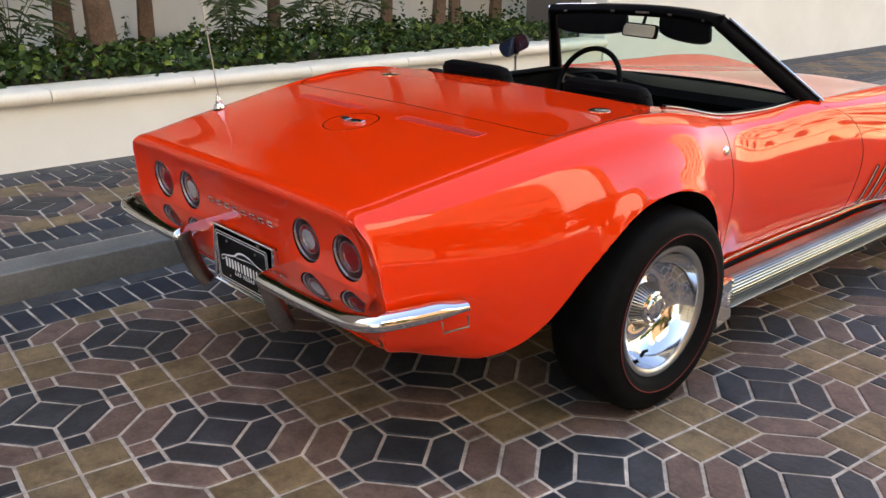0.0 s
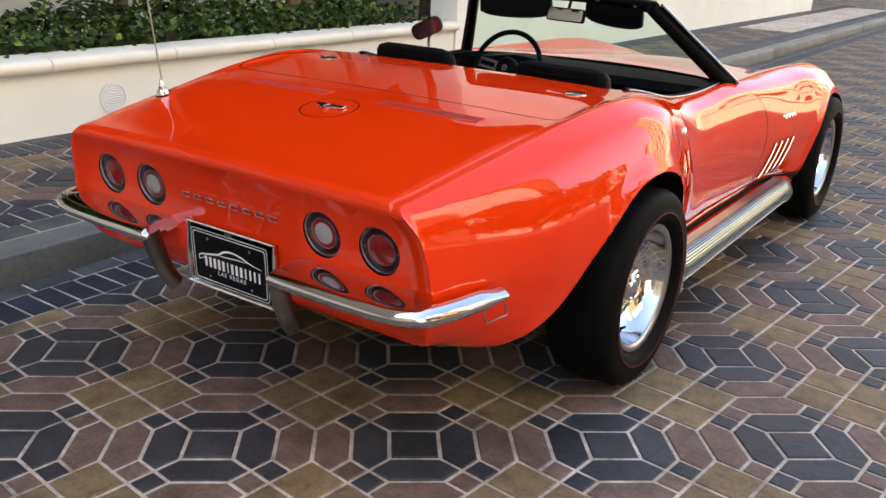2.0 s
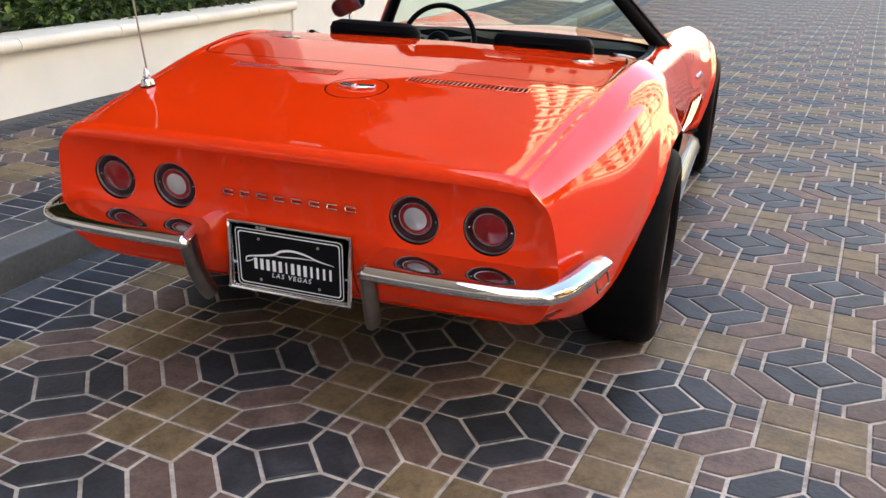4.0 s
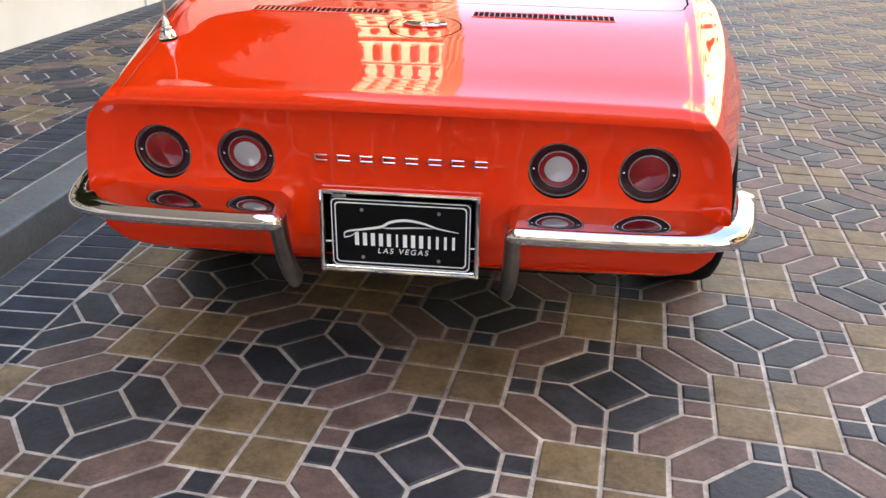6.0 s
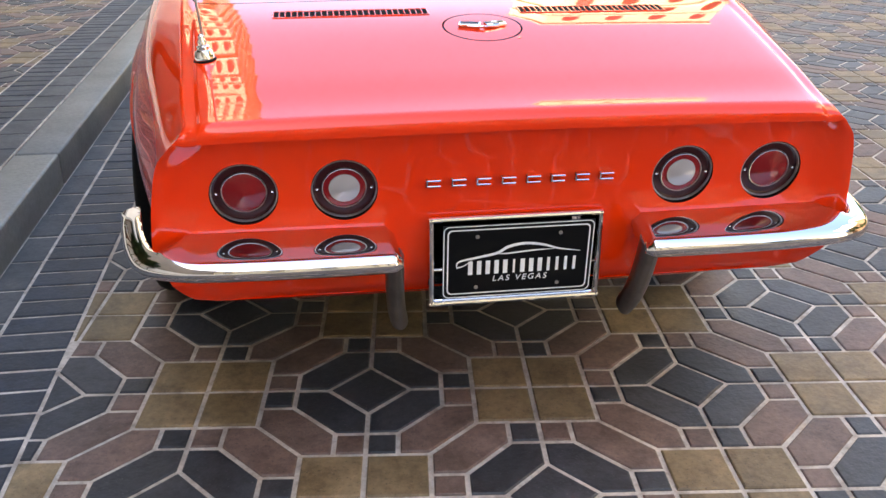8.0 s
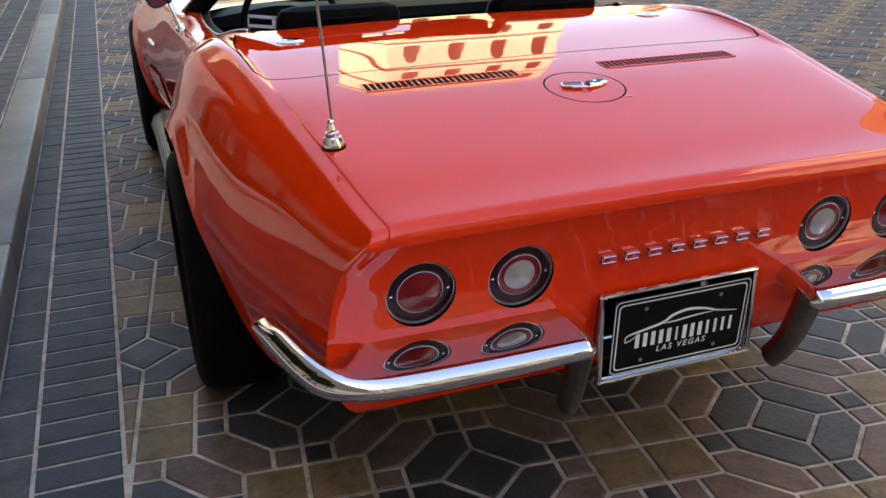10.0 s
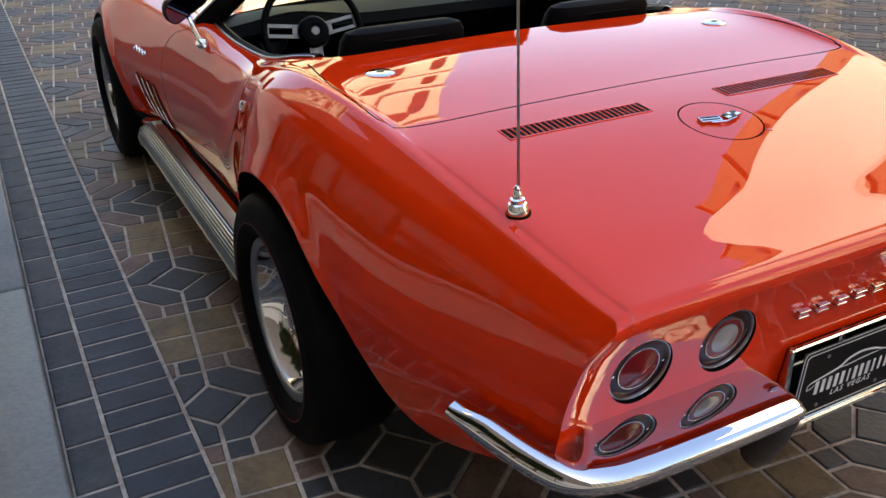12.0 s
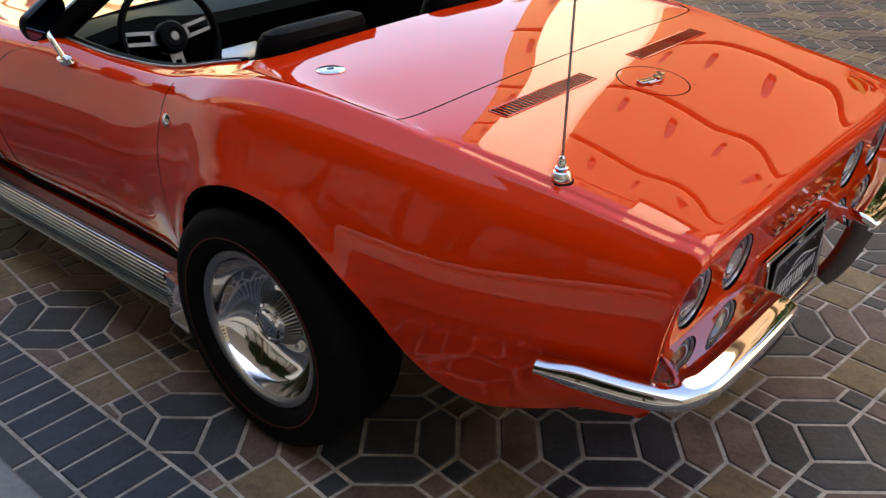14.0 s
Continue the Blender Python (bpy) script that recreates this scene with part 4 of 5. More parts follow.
# wheels
for s in (-1, 1):
    for cy in (.990, 3.480):
        m = pose(s * .777, cy, .335, 0, s * 90, 0)
        bm = bmesh.new()
        lathe(bm, [(.1945, .0815), (.1915, .072), (.186, .055), (.177, .036), (.164, .019), (.147, .005), (.128, -.005), (.109, -.010), (.094, -.010), (.0827, -.004), (.062, .004)], 96, m)
        wheel = part("wheel", bm, WHEEL_CHROME, car, "deep chrome wheel with smooth dish", smooth=60)
        bm = bmesh.new()
        lathe(bm, [(.2171, .076), (.2187, .086), (.2156, .0905), (.2080, .0900), (.2000, .0870), (.1945, .0830), (.1930, .0780)], 96, m)
        part("trim_ring", bm, STEEL, wheel, "satin steel trim ring")
        bm = bmesh.new()
        prof = [(.2089, -.10), (.2264, -.118), (.2688, -.126), (.30, -.120), (.322, -.105), (.333, -.085), (.3355, -.03), (.336, 0), (.3355, .03), (.333, .078), (.324, .097), (.306, .109), (.283, .1145), (.2615, .1155), (.2607, .1161), (.2589, .1161), (.2581, .1155), (.2450, .1125), (.2327, .104), (.2197, .088), (.2089, .085)]
        mats = [0] * (len(prof) - 1)
        mats[13] = mats[14] = mats[15] = 1
        lathe(bm, prof, 96, m, mats, closed=False)
        part("tyre", bm, (RUBBER, TYRE_RED), wheel, "black tyre with thin red line")
        bm = bmesh.new()
        sweep(bm, [m @ Vector((.184, .0, .004)), m @ Vector((.166, .004, .020)), m @ Vector((.156, .006, .034))], ring_section(.0055, .0055, 10), [1, 1, .8], up=(0, .3, 1))
        part("valve", bm, UNDER, wheel, "black rubber tyre valve")
        bm = bmesh.new()
        v = [bm.verts.new(p) for p in ((.079, -.0022, .008), (.079, .0022, .008), (.054, .0022, .046), (.054, -.0022, .046), (.070, -.0022, .002), (.070, .0022, .002), (.048, .0022, .040), (.048, -.0022, .040))]
        for q in ((0, 1, 2, 3), (4, 7, 6, 5), (0, 4, 5, 1), (1, 5, 6, 2), (2, 6, 7, 3), (3, 7, 4, 0)):
            bm.faces.new([v[i] for i in q])
        fin_mesh = finish(bm, "fin", STEEL, 0)
        for k in range(44):
            fin = new("fin", fin_mesh)
            fin.parent = wheel
            fin.matrix_basis = m @ pose(0, 0, 0, 0, 0, 360 * k / 44)
        bm = bmesh.new()
        lathe(bm, [(.076, -.006), (.048, .042), (.0, .042)], 40, m)
        part("hub", bm, UNDER, wheel)
        bm = bmesh.new()
        lathe(bm, [(.056, .040), (.056, .049), (.050, .053), (.046, .052), (.043, .058), (.036, .061), (.033, .058), (.028, .060), (0, .0615)], 48, m)
        part("centre_cap", bm, CHROME, wheel, "stepped chrome centre cap")
# dark parts underneath; the unseen tank hangs low to darken the ground below
for name, lo, hi in (("fuel_tank", (-.48, .30, .262), (.48, .74, .42)), ("floor_pan", (-.54, .5, .22), (.54, 4.0, .32)), ("axle", (-.70, .92, .29), (.70, 1.03, .37)), ("axle", (-.70, 3.41, .29), (.70, 3.53, .37))):
    bm = bmesh.new()
    box(bm, lo, hi, .03)
    part(name, bm, UNDER, car)

# ---- windscreen, mirrors and cabin ----
def ws(u, v):
    """The windscreen's surface: u from side to side, v from cowl to header."""
    hw = .665 + (.430 - .665) * v
    y = 2.50 + (2.01 - 2.50) * v - (.31 - .18 * v) * u * u
    z = .862 + (1.166 - .862) * v - .012 * u * u * v
    return Vector((u * hw, y, z))


bm = bmesh.new()
nu, nv = 24, 10
grid = [[bm.verts.new(ws(-1 + 2 * i / nu, j / nv)) for i in range(nu + 1)] for j in range(nv + 1)]
for j in range(nv):
    for i in range(nu):
        bm.faces.new((grid[j][i], grid[j][i + 1], grid[j + 1][i + 1], grid[j + 1][i]))
screen = part("windscreen", bm, GLASS, car, "green-tinted curved windscreen")
screen.visible_shadow = False
for s in (-1, 1):
    bm = bmesh.new()
    path = [ws(s, v) + Vector((0, -.012, -.004)) for v in np.linspace(-.06, 1.03, 12)]
    sweep(bm, path, ring_section(.034, .026, 12), [1.15 - .03 * k for k in range(12)], up=(1, 0, 0))
    pillar = part("pillar", bm, VINYL, screen, "black padded windscreen pillar")
    bm = bmesh.new()
    path = [ws(s, v) + Vector((s * .030, .006, .010)) for v in np.linspace(-.05, 1.03, 12)]
    sweep(bm, path, ring_section(.007, .012, 8), up=(1, 0, 0))
    part("pillar_trim", bm, CHROME, pillar, "bright outer trim")
bm = bmesh.new()
sweep(bm, [ws(u, 1.03) + Vector((0, -.012, 0)) for u in np.linspace(-1.02, 1.02, 24)], ring_section(.034, .024, 12))
header = part("header_rail", bm, VINYL, screen, "black padded header rail")
bm = bmesh.new()
sweep(bm, [ws(u, 1.03) + Vector((0, .012, .022)) for u in np.linspace(-1.0, 1.0, 24)], ring_section(.010, .005, 8))
part("header_trim", bm, CHROME, header)
for x in (-.36, -.15, .0, .15, .36):
    bm = bmesh.new()
    u = x / .43
    p = ws(u, 1.03) + Vector((0, -.046, -.004))
    box(bm, (-.010 if x else -.035, -.005, -.006), (.010 if x else .035, .005, .004), .003, 2, Matrix.Translation(p))
    part("catch", bm, DULL_STEEL, header)
for s in (-1, 1):
    bm = bmesh.new()
    rows = []
    for k, u in enumerate(np.linspace(.20, .90, 14)):
        p = ws(s * u, .99) + Vector((0, -.045, -.004))
        e = math.sin(math.pi * (k + .5) / 14) ** .14
        rows.append([p + Vector((0, dy, dz * e)) for dy, dz in ((0, 0), (.008, -.03), (.012, -.085), (.004, -.092), (-.008, -.085), (-.014, -.03), (-.010, 0))])
    rows = [[bm.verts.new(p) for p in r] for r in rows]
    for a, b in zip(rows, rows[1:]):
        for i in range(7):
            bm.faces.new((a[i], a[(i + 1) % 7], b[(i + 1) % 7], b[i]))
    bm.faces.new(rows[0])
    bm.faces.new(rows[-1])
    part("sun_visor", bm, VINYL, screen, "black vinyl sun visor")
bm = bmesh.new()
mm = pose(0, 1.938, 1.096, 80, 0, -11)
outline = rounded(.100, .029, .012)
bm2 = bm
lo = [bm.verts.new(mm @ Vector((x, y, -.012))) for x, y in outline]
hi = [bm.verts.new(mm @ Vector((x, y, .006))) for x, y in outline]
bm.faces.new(lo)
for k in range(len(lo)):
    bm.faces.new((lo[k], lo[(k + 1) % len(lo)], hi[(k + 1) % len(lo)], hi[k]))
sweep(bm, [mm @ Vector((0, .0, -.01)), mm @ Vector((0, .06, -.02)), mm @ Vector((0, .085, -.015))], ring_section(.007, .007, 8))
rear_mirror = part("rear_view_mirror", bm, PLATE, car, "black-framed inside rear-view mirror")
bm = bmesh.new()
bm.faces.new([bm.verts.new(mm @ Vector((x * .95, y * .84, .0045))) for x, y in outline])
part("mirror_glass", bm, MIRROR, rear_mirror)
# door mirror, driver's side; its dark reflection is put into the glass colour
bm = bmesh.new()
dm = pose(-.775, 1.985, .968, 101, -26, 14)
outline = rounded(.082, .040, .034)
rings = [[bm.verts.new(dm @ Vector((x * f, y * f, z))) for x, y in outline] for f, z in ((1, .012), (1.0, -.004), (.9, -.02), (.5, -.034), (.1, -.038))]
for a, b in zip(rings, rings[1:]):
    for k in range(len(a)):
        bm.faces.new((a[k], a[(k + 1) % len(a)], b[(k + 1) % len(a)], b[k]))
bm.faces.new(rings[-1])
door_mirror = part("door_mirror", bm, PLATE, car, "oblong mirror on a chrome stalk, dark reflection tinted into its glass")
bm = bmesh.new()
bm.faces.new([bm.verts.new(dm @ Vector((x * .95, y * .93, .010))) for x, y in outline])
part("mirror_glass", bm, MIRROR_DIMMED, door_mirror)
bm = bmesh.new()
sweep(bm, spline([tuple(dm @ Vector((0, -.03, -.02))), (-.765, 1.985, .905), (-.745, 1.965, skin(1.96, .72) - .005)], 8), ring_section(.008, .006, 8), up=(0, 1, 0))
part("stalk", bm, CHROME, door_mirror)
bm = bmesh.new()
lathe(bm, [(.026, -.006), (.024, .006), (.010, .012), (0, .012)], 20, pose(-.745, 1.965, skin(1.965, .72) - .002, 0, -25, 0) @ Matrix.Diagonal((.7, 1.5, 1, 1)))
part("foot", bm, CHROME, door_mirror)
# chrome strip and dark weather seal along the door tops
for s in (-1, 1):
    line = [(.612, 1.27), (.658, 1.42), (.668, 1.75), (.663, 2.0), (.650, 2.16)]
    pts = [(s * x, y, skin(y, x) + .004) for x, y in spline(line, 26)]
    bm = bmesh.new()
    sweep(bm, pts, ring_section(.0032, .003, 8))
    strip = part("door_top_strip", bm, STEEL, car, "thin bright strip along the door top")
    bm = bmesh.new()
    sweep(bm, [(x - s * .018, y, z - .008) for x, y, z in pts], ring_section(.014, .014, 8))
    part("weather_seal", bm, VINYL, strip)
# dashboard
bm = bmesh.new()
rows = []
for x in np.linspace(-.63, .63, 25):
    e = 1 - (abs(x) / .66) ** 4 * .25
    hump = .035 * math.exp(-((x + .36) / .17) ** 2)
    rows.append([bm.verts.new((x, y, z)) for y, z in ((2.44 - .25 * abs(x) ** 2, .838), (2.30, .845 + hump * .5), (2.17, .830 + hump), (2.145, .795 + hump * .6), (2.20, .70), (2.25, .56), (2.4, .40))])
for a, b in zip(rows, rows[1:]):
    for i in range(6):
        bm.faces.new((a[i], a[i + 1], b[i + 1], b[i]))
dash = part("dashboard", bm, VINYL, car, "black padded dashboard")
for x, r in ((-.44, .055), (-.28, .055)):
    bm = bmesh.new()
    lathe(bm, [(r, 0), (r, .012), (r * .9, .012), (r * .9, .004), (0, .004)], 32, pose(x, 2.175, .772, 70, 0, 0))
    part("gauge", bm, PLATE, dash)
bm = bmesh.new()
box(bm, (-.09, 1.85, .36), (.09, 2.22, .60), .03, 3)
box(bm, (-.09, 1.30, .40), (.09, 1.75, .50), .03, 3)
console = part("centre_console", bm, VINYL, car, "black centre console with radio")
bm = bmesh.new()
box(bm, (-.085, -.012, -.03), (.085, .006, .03), .004, 2, pose(-.02, 2.10, .68, -25, 0, 0))
part("radio", bm, STEEL, console)
# seats
for s in (-1, 1):
    bm = bmesh.new()
    rows = []
    for k, (z, y, w, d) in enumerate(((.42, 1.47, .22, .07), (.60, 1.41, .22, .07), (.78, 1.345, .205, .062), (.88, 1.315, .19, .055), (.945, 1.297, .185, .046), (.966, 1.292, .172, .036), (.976, 1.290, .14, .014))):
        sec = []
        for a in np.linspace(0, 2 * math.pi, 28, endpoint=False):
            c, sn = math.cos(a), math.sin(a)
            sec.append(bm.verts.new((s * .335 + w * math.copysign(abs(c) ** .45, c), y + d * math.copysign(abs(sn) ** .6, sn), z)))
        rows.append(sec)
    for a, b in zip(rows, rows[1:]):
        for i in range(28):
            bm.faces.new((a[i], a[(i + 1) % 28], b[(i + 1) % 28], b[i]))
    bm.faces.new(rows[-1])
    bm.faces.new(rows[0])
    seat = part("seat", bm, VINYL, car, "black vinyl bucket seat with headrest")
    bm = bmesh.new()
    box(bm, (s * .335 - .23, 1.50, .34), (s * .335 + .23, 1.98, .46), .05, 4)
    part("cushion", bm, VINYL, seat)
    bm = bmesh.new()
    sweep(bm, [(s * .335 + .186 * math.cos(a), 1.297 + .05 * math.sin(a), .942) for a in np.linspace(0, 2 * math.pi, 32, endpoint=False)], ring_section(.003, .003, 6), closed=True)
    part("piping", bm, VINYL, seat)
# steering wheel
sw = pose(-.335, 2.03, .815, 70, 0, 0)
bm = bmesh.new()
rim = [sw @ Vector((0.177 * math.cos(a), 0.177 * math.sin(a), 0)) for a in np.linspace(0, 2 * math.pi, 56, endpoint=False)]
sweep(bm, rim, ring_section(.0125, .0125, 10), closed=True, up=tuple(sw.to_3x3() @ Vector((0, 0, 1))))
steering = part("steering_wheel", bm, VINYL, car, "black-rimmed steering wheel with three brushed spokes")
for a in (8, 172, 270):
    bm = bmesh.new()
    mm = sw @ pose(0, 0, -.008, 0, 0, a)
    for y0, y1 in ((-.024, -.011), (.011, .024)):
        box(bm, (.04, y0, -.002), (.174, y1, .002), .001, 1, mm)
    box(bm, (.04, -.02, -.002), (.075, .02, .002), .001, 1, mm)
    box(bm, (.158, -.02, -.002), (.176, .02, .002), .001, 1, mm)
    part("spoke", bm, DULL_STEEL, steering)
bm = bmesh.new()
lathe(bm, [(.055, -.02), (.055, .008), (.048, .018), (.03, .022), (.026, .020), (0, .022)], 32, sw)
part("horn_pad", bm, VINYL, steering)
bm = bmesh.new()
lathe(bm, [(.016, .0215), (.014, .024), (0, .0245)], 20, sw)
part("horn_badge", bm, DULL_STEEL, steering)
bm = bmesh.new()
sweep(bm, [sw @ Vector((0, 0, -.02)), sw @ Vector((0, 0, -.22))], ring_section(.035, .035, 14), up=(1, 0, 0))
part("column", bm, VINYL, steering)
# front fender louvres and script bar
for s in (-1, 1):
    for k in range(4):
        y0 = 2.56 + .075 * k
        line = [(y0 + .055 * f, .385 + .17 * f) for f in np.linspace(0, 1, 6)]
        bm = bmesh.new()
        sweep(bm, [(s * (side_x(y, z) + .001), y, z) for y, z in line], ring_section(.004, .017, 8), up=(0, 1, 0))
        louvre = part("louvre", bm, UNDER, car, "dark slot in the front wing")
        bm = bmesh.new()
        sweep(bm, [(s * (side_x(y, z) + .006), y - .02, z) for y, z in line], ring_section(.0034, .0034, 8), up=(0, 1, 0))
        part("louvre_trim", bm, CHROME, louvre)
    bm = bmesh.new()
    line = [(2.66 + .16 * f, .665 + .008 * math.sin(f * 25)) for f in np.linspace(0, 1, 30)]
    sweep(bm, [(s * (side_x(y, z) + .003), y, z) for y, z in line], ring_section(.004, .006, 6))
    part("script_bar", bm, CHROME, car, "chrome script bar")

# ---- planting ----
rng = random.Random(4)
y = -6.6
while y < WALL_END - .1:
    bm = bmesh.new()
    for k in range(680):
        x = rng.uniform(-4.25, WALL_X - .16)
        yy = y + rng.uniform(-.42, .42)
        top = .72 + .09 * noise.noise((x * 2.2, yy * 2.2, 3)) + .07 * noise.noise((x * 6, yy * 6, 5)) + .06 * smoothstep(-3.5, -4.1, x)
        z = top - .16 * rng.random() ** 2 if rng.random() < .75 else rng.uniform(.52, top)
        leaf(bm, Vector((x, yy, z)), any_turn(rng), rng.uniform(.045, .085), .62, 1 if rng.random() < .22 else 0)
    for k in range(5):
        x, yy = rng.uniform(-4.2, -3.5), y + rng.uniform(-.4, .4)
        h = rng.uniform(.06, .22)
        for j in range(9):
            f = j / 9
            leaf(bm, Vector((x + .03 * f, yy, .80 + h * f)), any_turn(rng), rng.uniform(.03, .055), .6, 0)
    thing("hedge_shrub", bm, (LEAF, LEAF_LIGHT), "low leafy green shrub in the planter", "shrub", "hedge shrubs", smooth=0)
    y += .62


def trunk(at, height, r, lean, ring=12):
    bm = bmesh.new()
    pts = [(at[0] + lean[0] * f + .02 * math.sin(5 * f + at[1]), at[1] + lean[1] * f + .025 * math.sin(4 * f + 1), at[2] + height * f) for f in np.linspace(0, 1, 12)]
    sec = [(r * (1 + .10 * math.sin(3 * a + at[1])) * math.cos(a), r * (1 + .10 * math.sin(2 * a)) * math.sin(a)) for a in np.linspace(0, 2 * math.pi, ring, endpoint=False)]
    sweep(bm, pts, sec, [1.25 - .45 * k / 11 + .05 * math.sin(k * 2.3) for k in range(12)], up=(0, 1, 0))
    return bm


def tree(at, height, r, lean, crown=True):
    ob = holder("tree", "slender brown-trunked tree in the planter", "tree", "planter trees", at)
    m = part("trunk", trunk((0, 0, 0), height, r, lean), BARK, ob)
    bm = bmesh.new()
    top = Vector((lean[0], lean[1], height))
    for k in range(7):
        a = rng.uniform(0, 6.3)
        tip = top + Vector((.7 * math.cos(a), .7 * math.sin(a), rng.uniform(.2, .8)))
        sweep(bm, [top - Vector((0, 0, .5)), (top + tip) / 2 - Vector((0, 0, .1)), tip], ring_section(.022, .022, 6), [1, .7, .3], up=(0, 1, 0.1))
    part("limb", bm, BARK, ob)
    bm = bmesh.new()
    blobs = [top + Vector((rng.uniform(-1.1, .15), rng.uniform(-.9, .9), rng.uniform(-.7, 2.4))) for k in range(22)]
    for k in range(5600):
        c = rng.choice(blobs)
        d = Vector((rng.gauss(0, 1), rng.gauss(0, 1), rng.gauss(0, .8))).normalized() * .55 * rng.random() ** .4
        leaf(bm, c + d, any_turn(rng), rng.uniform(.14, .24), .65, 0)
    part("crown", bm, LEAF, ob, smooth=0)
    return ob


def palm(at, height):
    ob = holder("palm_clump", "young feathery palm growing among the shrubs", "palm", "palms", at)
    for k in range(11):
        a = rng.uniform(0, 6.3)
        out, up = rng.uniform(.18, .42), height * rng.uniform(.5, 1.05)
        pts = spline([(0, 0, 0), (.3 * out * math.cos(a), .3 * out * math.sin(a), up * .6), (out * math.cos(a), out * math.sin(a), up), (1.35 * out * math.cos(a), 1.35 * out * math.sin(a), up * .86)], 16)
        bm = bmesh.new()
        sweep(bm, pts, ring_section(.004, .004, 5), [1 - .05 * j for j in range(16)], up=(0.1, 0.2, 1))
        for j in range(4, 16):
            for sgn in (-1, 1):
                turn = Euler((rng.uniform(-.3, .3) - .2, sgn * .3, a - 1.57 + sgn * rng.uniform(.6, .95))).to_matrix()
                leaf(bm, Vector(pts[j]), turn, rng.uniform(.12, .19), .12, 0)
        part("frond", bm, FROND, ob, smooth=0)
    return ob


for at, h, r, lean in (((-3.95, 1.15, .5), 3.1, .085, (.05, -.25)), ((-4.25, .98, .5), 2.9, .06, (0, -.02)), ((-4.35, 1.62, .5), 2.9, .055, (.0, .05)), ((-4.3, 2.72, .5), 2.9, .05, (0, .05)),
                       ((-4.3, 3.92, .5), 2.9, .05, (0, .08)), ((-4.0, 4.30, .5), 3.1, .055, (0, .12)), ((-4.0, 4.52, .5), 3.1, .05, (0, -.10)), ((-4.2, 5.25, .5), 3.0, .055, (0, .06)),
                       ((-4.2, .2, .5), 2.9, .06, (0, .1)), ((-4.2, -1.2, .5), 2.9, .06, (0, .1)), ((-4.6, 7.2, .0), 4.4, .09, (0, .1)), ((-4.7, 9.0, .0), 4.6, .09, (0, .1)), ((-4.6, 11.0, .0), 4.8, .09, (0, .1))):
    tree(at, h, r, lean)
for at, h in (((-3.95, 2.15, .55), .85), ((-3.9, 3.15, .55), .65), ((-4.1, .6, .55), .8)):
    palm(at, h)

# ---- paving: octagon medallions and squares, turned against the kerb ----
A, B, W, E_, D = .4117, .1483, .0745, .1838, .1031
P0, PTURN, JOINT = Vector((.5238, .1969)), radians(-6.2), .006
KINDS = []
sq = [(-B, -B), (0, -B), (0, 0), (-B, 0)]
for q in range(4):
    c, s = (1, 0, -1, 0)[q], (0, 1, 0, -1)[q]
    def rot(pts):
        return [(c * x - s * y, s * x + c * y) for x, y in pts]
    KINDS.append(("tan", (A, 0), rot(sq)))
    KINDS.append(("dark", (0, 0), rot([(D, 0), (E_, 0), (E_, W), (W, E_), (0, E_), (0, D)])))
    KINDS.append(("brown", (0, 0), rot([(W, E_), (E_, W), (A - B, W), (A - B, B), (B, A - B), (W, A - B)])))
    KINDS.append(("dark", (0, 0), rot([(-W, E_), (0, E_), (0, A - B), (-W, A - B)])))
    KINDS.append(("brown", (0, 0), rot([(0, E_), (W, E_), (W, A - B), (0, A - B)])))
KINDS.append(("dark", (0, 0), [(D, 0), (0, D), (-D, 0), (0, -D)]))
PAVERS = {"tan": PAVER_TAN, "dark": PAVER_DARK, "brown": PAVER_BROWN, "blue": BRICK_BLUE, "grey": BRICK_GREY}


def area(p):
    return sum(p[k - 1][0] * p[k][1] - p[k][0] * p[k - 1][1] for k in range(len(p))) / 2


def inset(p, d):
    """A convex outline drawn in by d; None where nothing is left."""
    if abs(area(p)) < 4e-4:
        return None
    p = p if area(p) > 0 else p[::-1]
    p = [q for k, q in enumerate(p) if math.dist(q, p[k - 1]) > 3e-3]
    out, n = [], len(p)
    for k in range(n):
        a, b, c = Vector(p[k - 1]), Vector(p[k]), Vector(p[(k + 1) % n])
        u, v = (b - a), (c - b)
        if u.length < 2e-3 or v.length < 2e-3:
            continue
        u.normalize(), v.normalize()
        nu, nv = Vector((-u.y, u.x)), Vector((-v.y, v.x))
        den = 1 + nu.dot(nv)
        out.append(tuple(b + (nu + nv) * d / max(den, .25)))
    if len(out) < 3 or area(out) < 3e-4:
        return None
    return out


def clip(p, axis, limit, keep_more):
    out = []
    for k in range(len(p)):
        a, b = p[k - 1], p[k]
        ia, ib = (a[axis] >= limit) == keep_more, (b[axis] >= limit) == keep_more
        if ia != ib:
            f = (limit - a[axis]) / (b[axis] - a[axis])
            out.append((a[0] + f * (b[0] - a[0]), a[1] + f * (b[1] - a[1])))
        if ib:
            out.append(b)
    return out


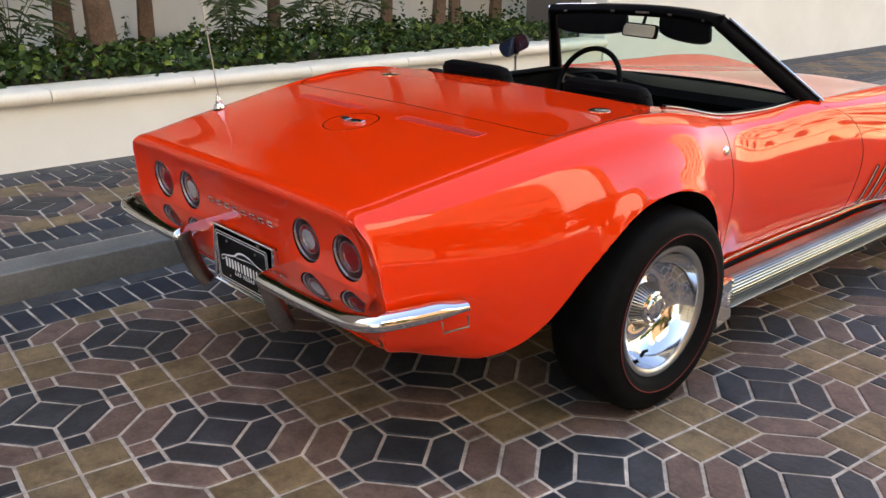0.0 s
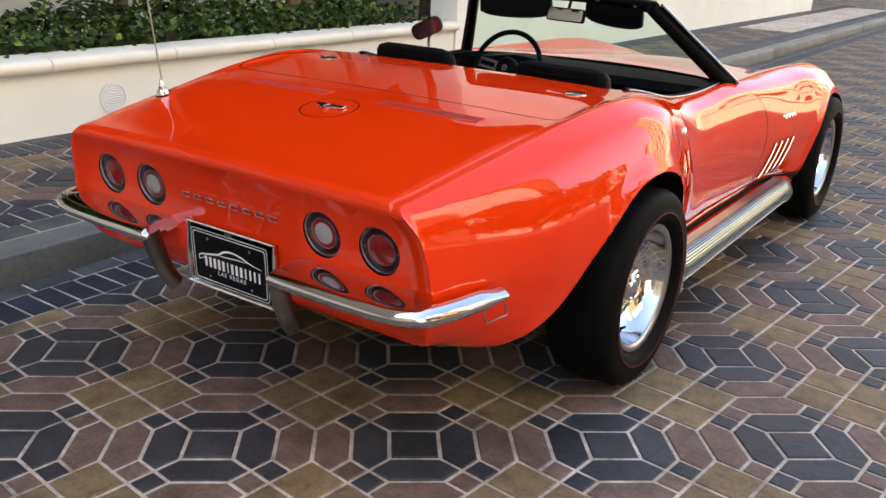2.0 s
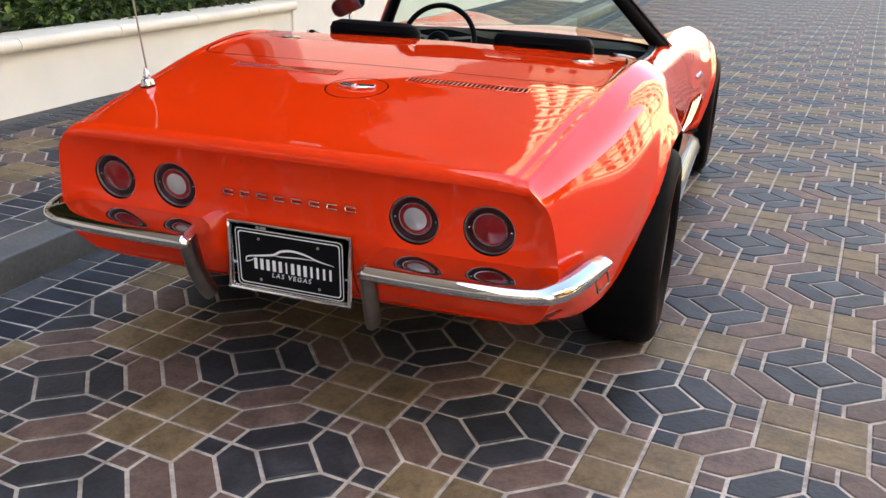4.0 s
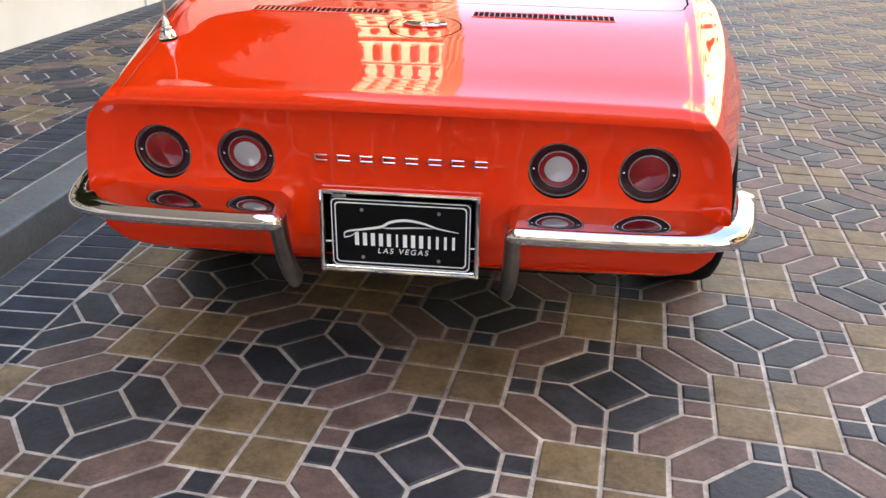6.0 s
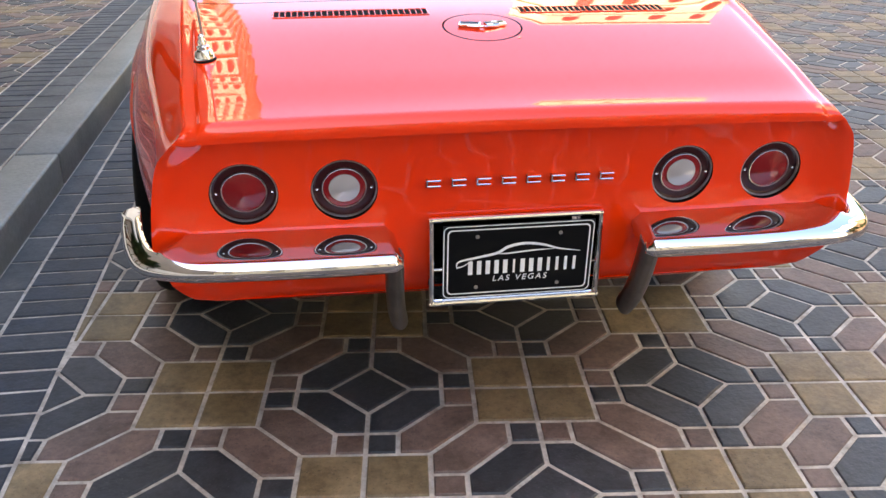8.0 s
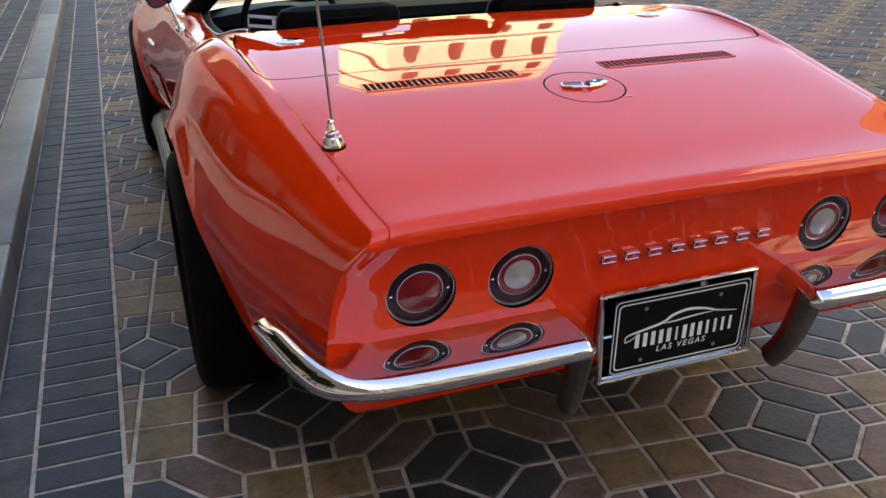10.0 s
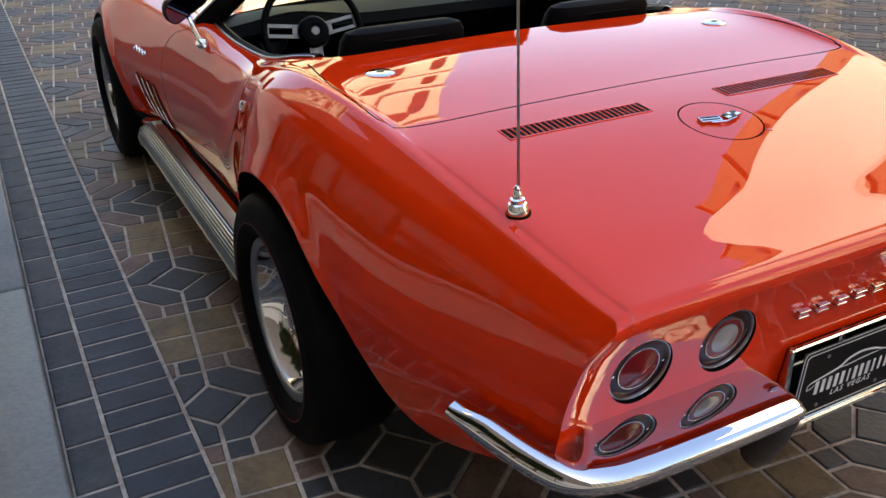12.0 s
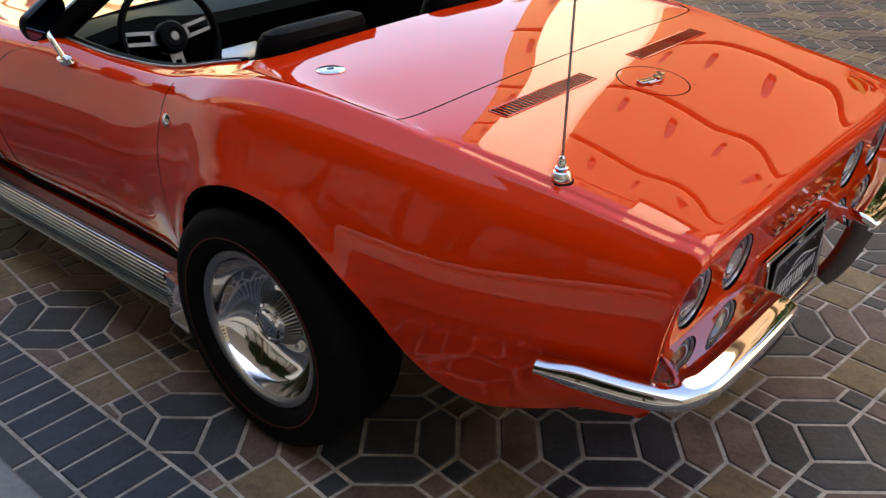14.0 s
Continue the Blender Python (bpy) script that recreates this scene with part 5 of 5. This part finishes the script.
def piece(outline, z, verts, faces, tilt=(0, 0), rise=0.0):
    """One paver: a top with worn edges and sides down into the joint."""
    rim, top = inset(outline, JOINT), inset(outline, JOINT + .0035)
    if not rim:
        return False
    if not top or len(rim) != len(top):
        top = rim
    n, k0 = len(rim), len(verts)
    cx, cy = sum(p[0] for p in rim) / n, sum(p[1] for p in rim) / n
    lift = [rise + tilt[0] * (x - cx) + tilt[1] * (y - cy) for x, y in rim]
    verts += [(x, y, z - .012) for x, y in rim] + [(x, y, z - .0025 + h) for (x, y), h in zip(rim, lift)] + [(x, y, z + h) for (x, y), h in zip(top, lift)]
    for lay in (0, n):
        faces += [(k0 + lay + k, k0 + lay + (k + 1) % n, k0 + lay + n + (k + 1) % n, k0 + lay + n + k) for k in range(n)]
    faces.append(tuple(k0 + 2 * n + k for k in range(n)))
    return True


def mesh_of(name, verts, faces, mat):
    me = bpy.data.meshes.new(name)
    me.from_pydata(verts, [], faces)
    me.materials.append(mat)
    return me


def pattern(x0, x1, y0, y1):
    """All pieces of the pattern that touch the rectangle, cut to it: kind, outline, whole or cut, its cell and number."""
    c, s = math.cos(PTURN), math.sin(PTURN)
    reach = int(max(abs(x0), abs(x1), abs(y0), abs(y1)) / A) + 4
    for i in range(-reach, reach + 1):
        for j in range(-reach, reach + 1):
            if (i + j) % 2:
                continue
            ox, oy = P0.x + c * i * A - s * j * A, P0.y + s * i * A + c * j * A
            if not (x0 - 1 < ox < x1 + 1 and y0 - 1 < oy < y1 + 1):
                continue
            for n, (kind, off, pts) in enumerate(KINDS):
                w = [(ox + c * (x + off[0]) - s * (y + off[1]), oy + s * (x + off[0]) + c * (y + off[1])) for x, y in pts]
                cutp = w
                for axis, lim, more in ((0, x0, True), (0, x1, False), (1, y0, True), (1, y1, False)):
                    if cutp:
                        cutp = clip(cutp, axis, lim, more)
                if len(cutp) >= 3 and abs(area(cutp)) > 5e-4:
                    whole = abs(abs(area(cutp)) - abs(area(w))) < 1e-6
                    yield kind, cutp if area(cutp) > 0 else cutp[::-1], whole, (ox, oy), n


prng = random.Random(11)


def lay(parent, pieces, z, near, count, stuff_label):
    """The nearest pieces as objects on shared meshes, the rest joined by colour."""
    pieces = sorted(pieces, key=lambda q: (sum(p[0] for p in q[1]) / len(q[1]) - near[0]) ** 2 + (sum(p[1] for p in q[1]) / len(q[1]) - near[1]) ** 2)
    shared, rest = {}, {}
    made = 0
    for kind, outline, whole, cell, n in pieces:
        if made < count and whole:
            if n not in shared:
                verts, faces = [], []
                piece([(x - cell[0], y - cell[1]) for x, y in outline], 0, verts, faces)
                shared[n] = mesh_of("paver", verts, faces, PAVERS[kind])
            ob = new("paver", shared[n])
            ob.location = (cell[0], cell[1], z + prng.uniform(-.0012, .0012))
            ob.parent = parent
            made += 1
        else:
            verts, faces = rest.setdefault(kind, ([], []))
            piece(outline, z, verts, faces, (prng.uniform(-.008, .008), prng.uniform(-.008, .008)), prng.uniform(-.0012, .0012))
    for kind, (verts, faces) in rest.items():
        ob = new("pavers", mesh_of("pavers", verts, faces, PAVERS[kind]))
        ob.parent = parent
        tagged(ob, stuff_label.replace("COLOUR", {"tan": "tan", "dark": "charcoal", "brown": "brown", "blue": "blue-black", "grey": "grey"}[kind]), kind="stuff")


def course(x0, x1, y0, y1, width, kind, n):
    """A row of bricks that lie across, side by side along y."""
    y = y0
    while y < y1:
        yield kind, [(x0, y), (x1, y), (x1, y + width), (x0, y + width)], True, (x0, y), n
        y += width


drive = list(pattern(EDGE, 12.5, -7.0, 24.5)) + list(course(GREY_EDGE, EDGE, -7.0, 24.0, .100, "blue", "blue"))
drive += [("grey", [(KERB_X, y), (GREY_EDGE, y), (GREY_EDGE, y + .21), (KERB_X, y + .21)], True, (KERB_X, y), "grey") for y in np.arange(-7.0, 24, .21)]
lay(drive_bed, drive, 0.0, (.1, .1), 300, "COLOUR pavers of the patterned drive")
walk_pieces = list(pattern(WALK_OUT, WALK_IN, -7.0, 14.0))
for x0, x1, kind in ((WALK_IN, WALK_IN + .19, "blue"), (WALK_IN + .19, KERB_BACK - .004, "grey"), (WALK_OUT - .32, WALK_OUT - .19, "grey"), (WALK_OUT - .19, WALK_OUT, "blue")):
    walk_pieces += list(course(x0, x1, -7.0, 24.0, .100 if kind == "blue" else .21, kind, kind + str(x0)))
lay(walkway, walk_pieces, KERB_H, (-2.2, .8), 150, "COLOUR pavers of the raised walkway")
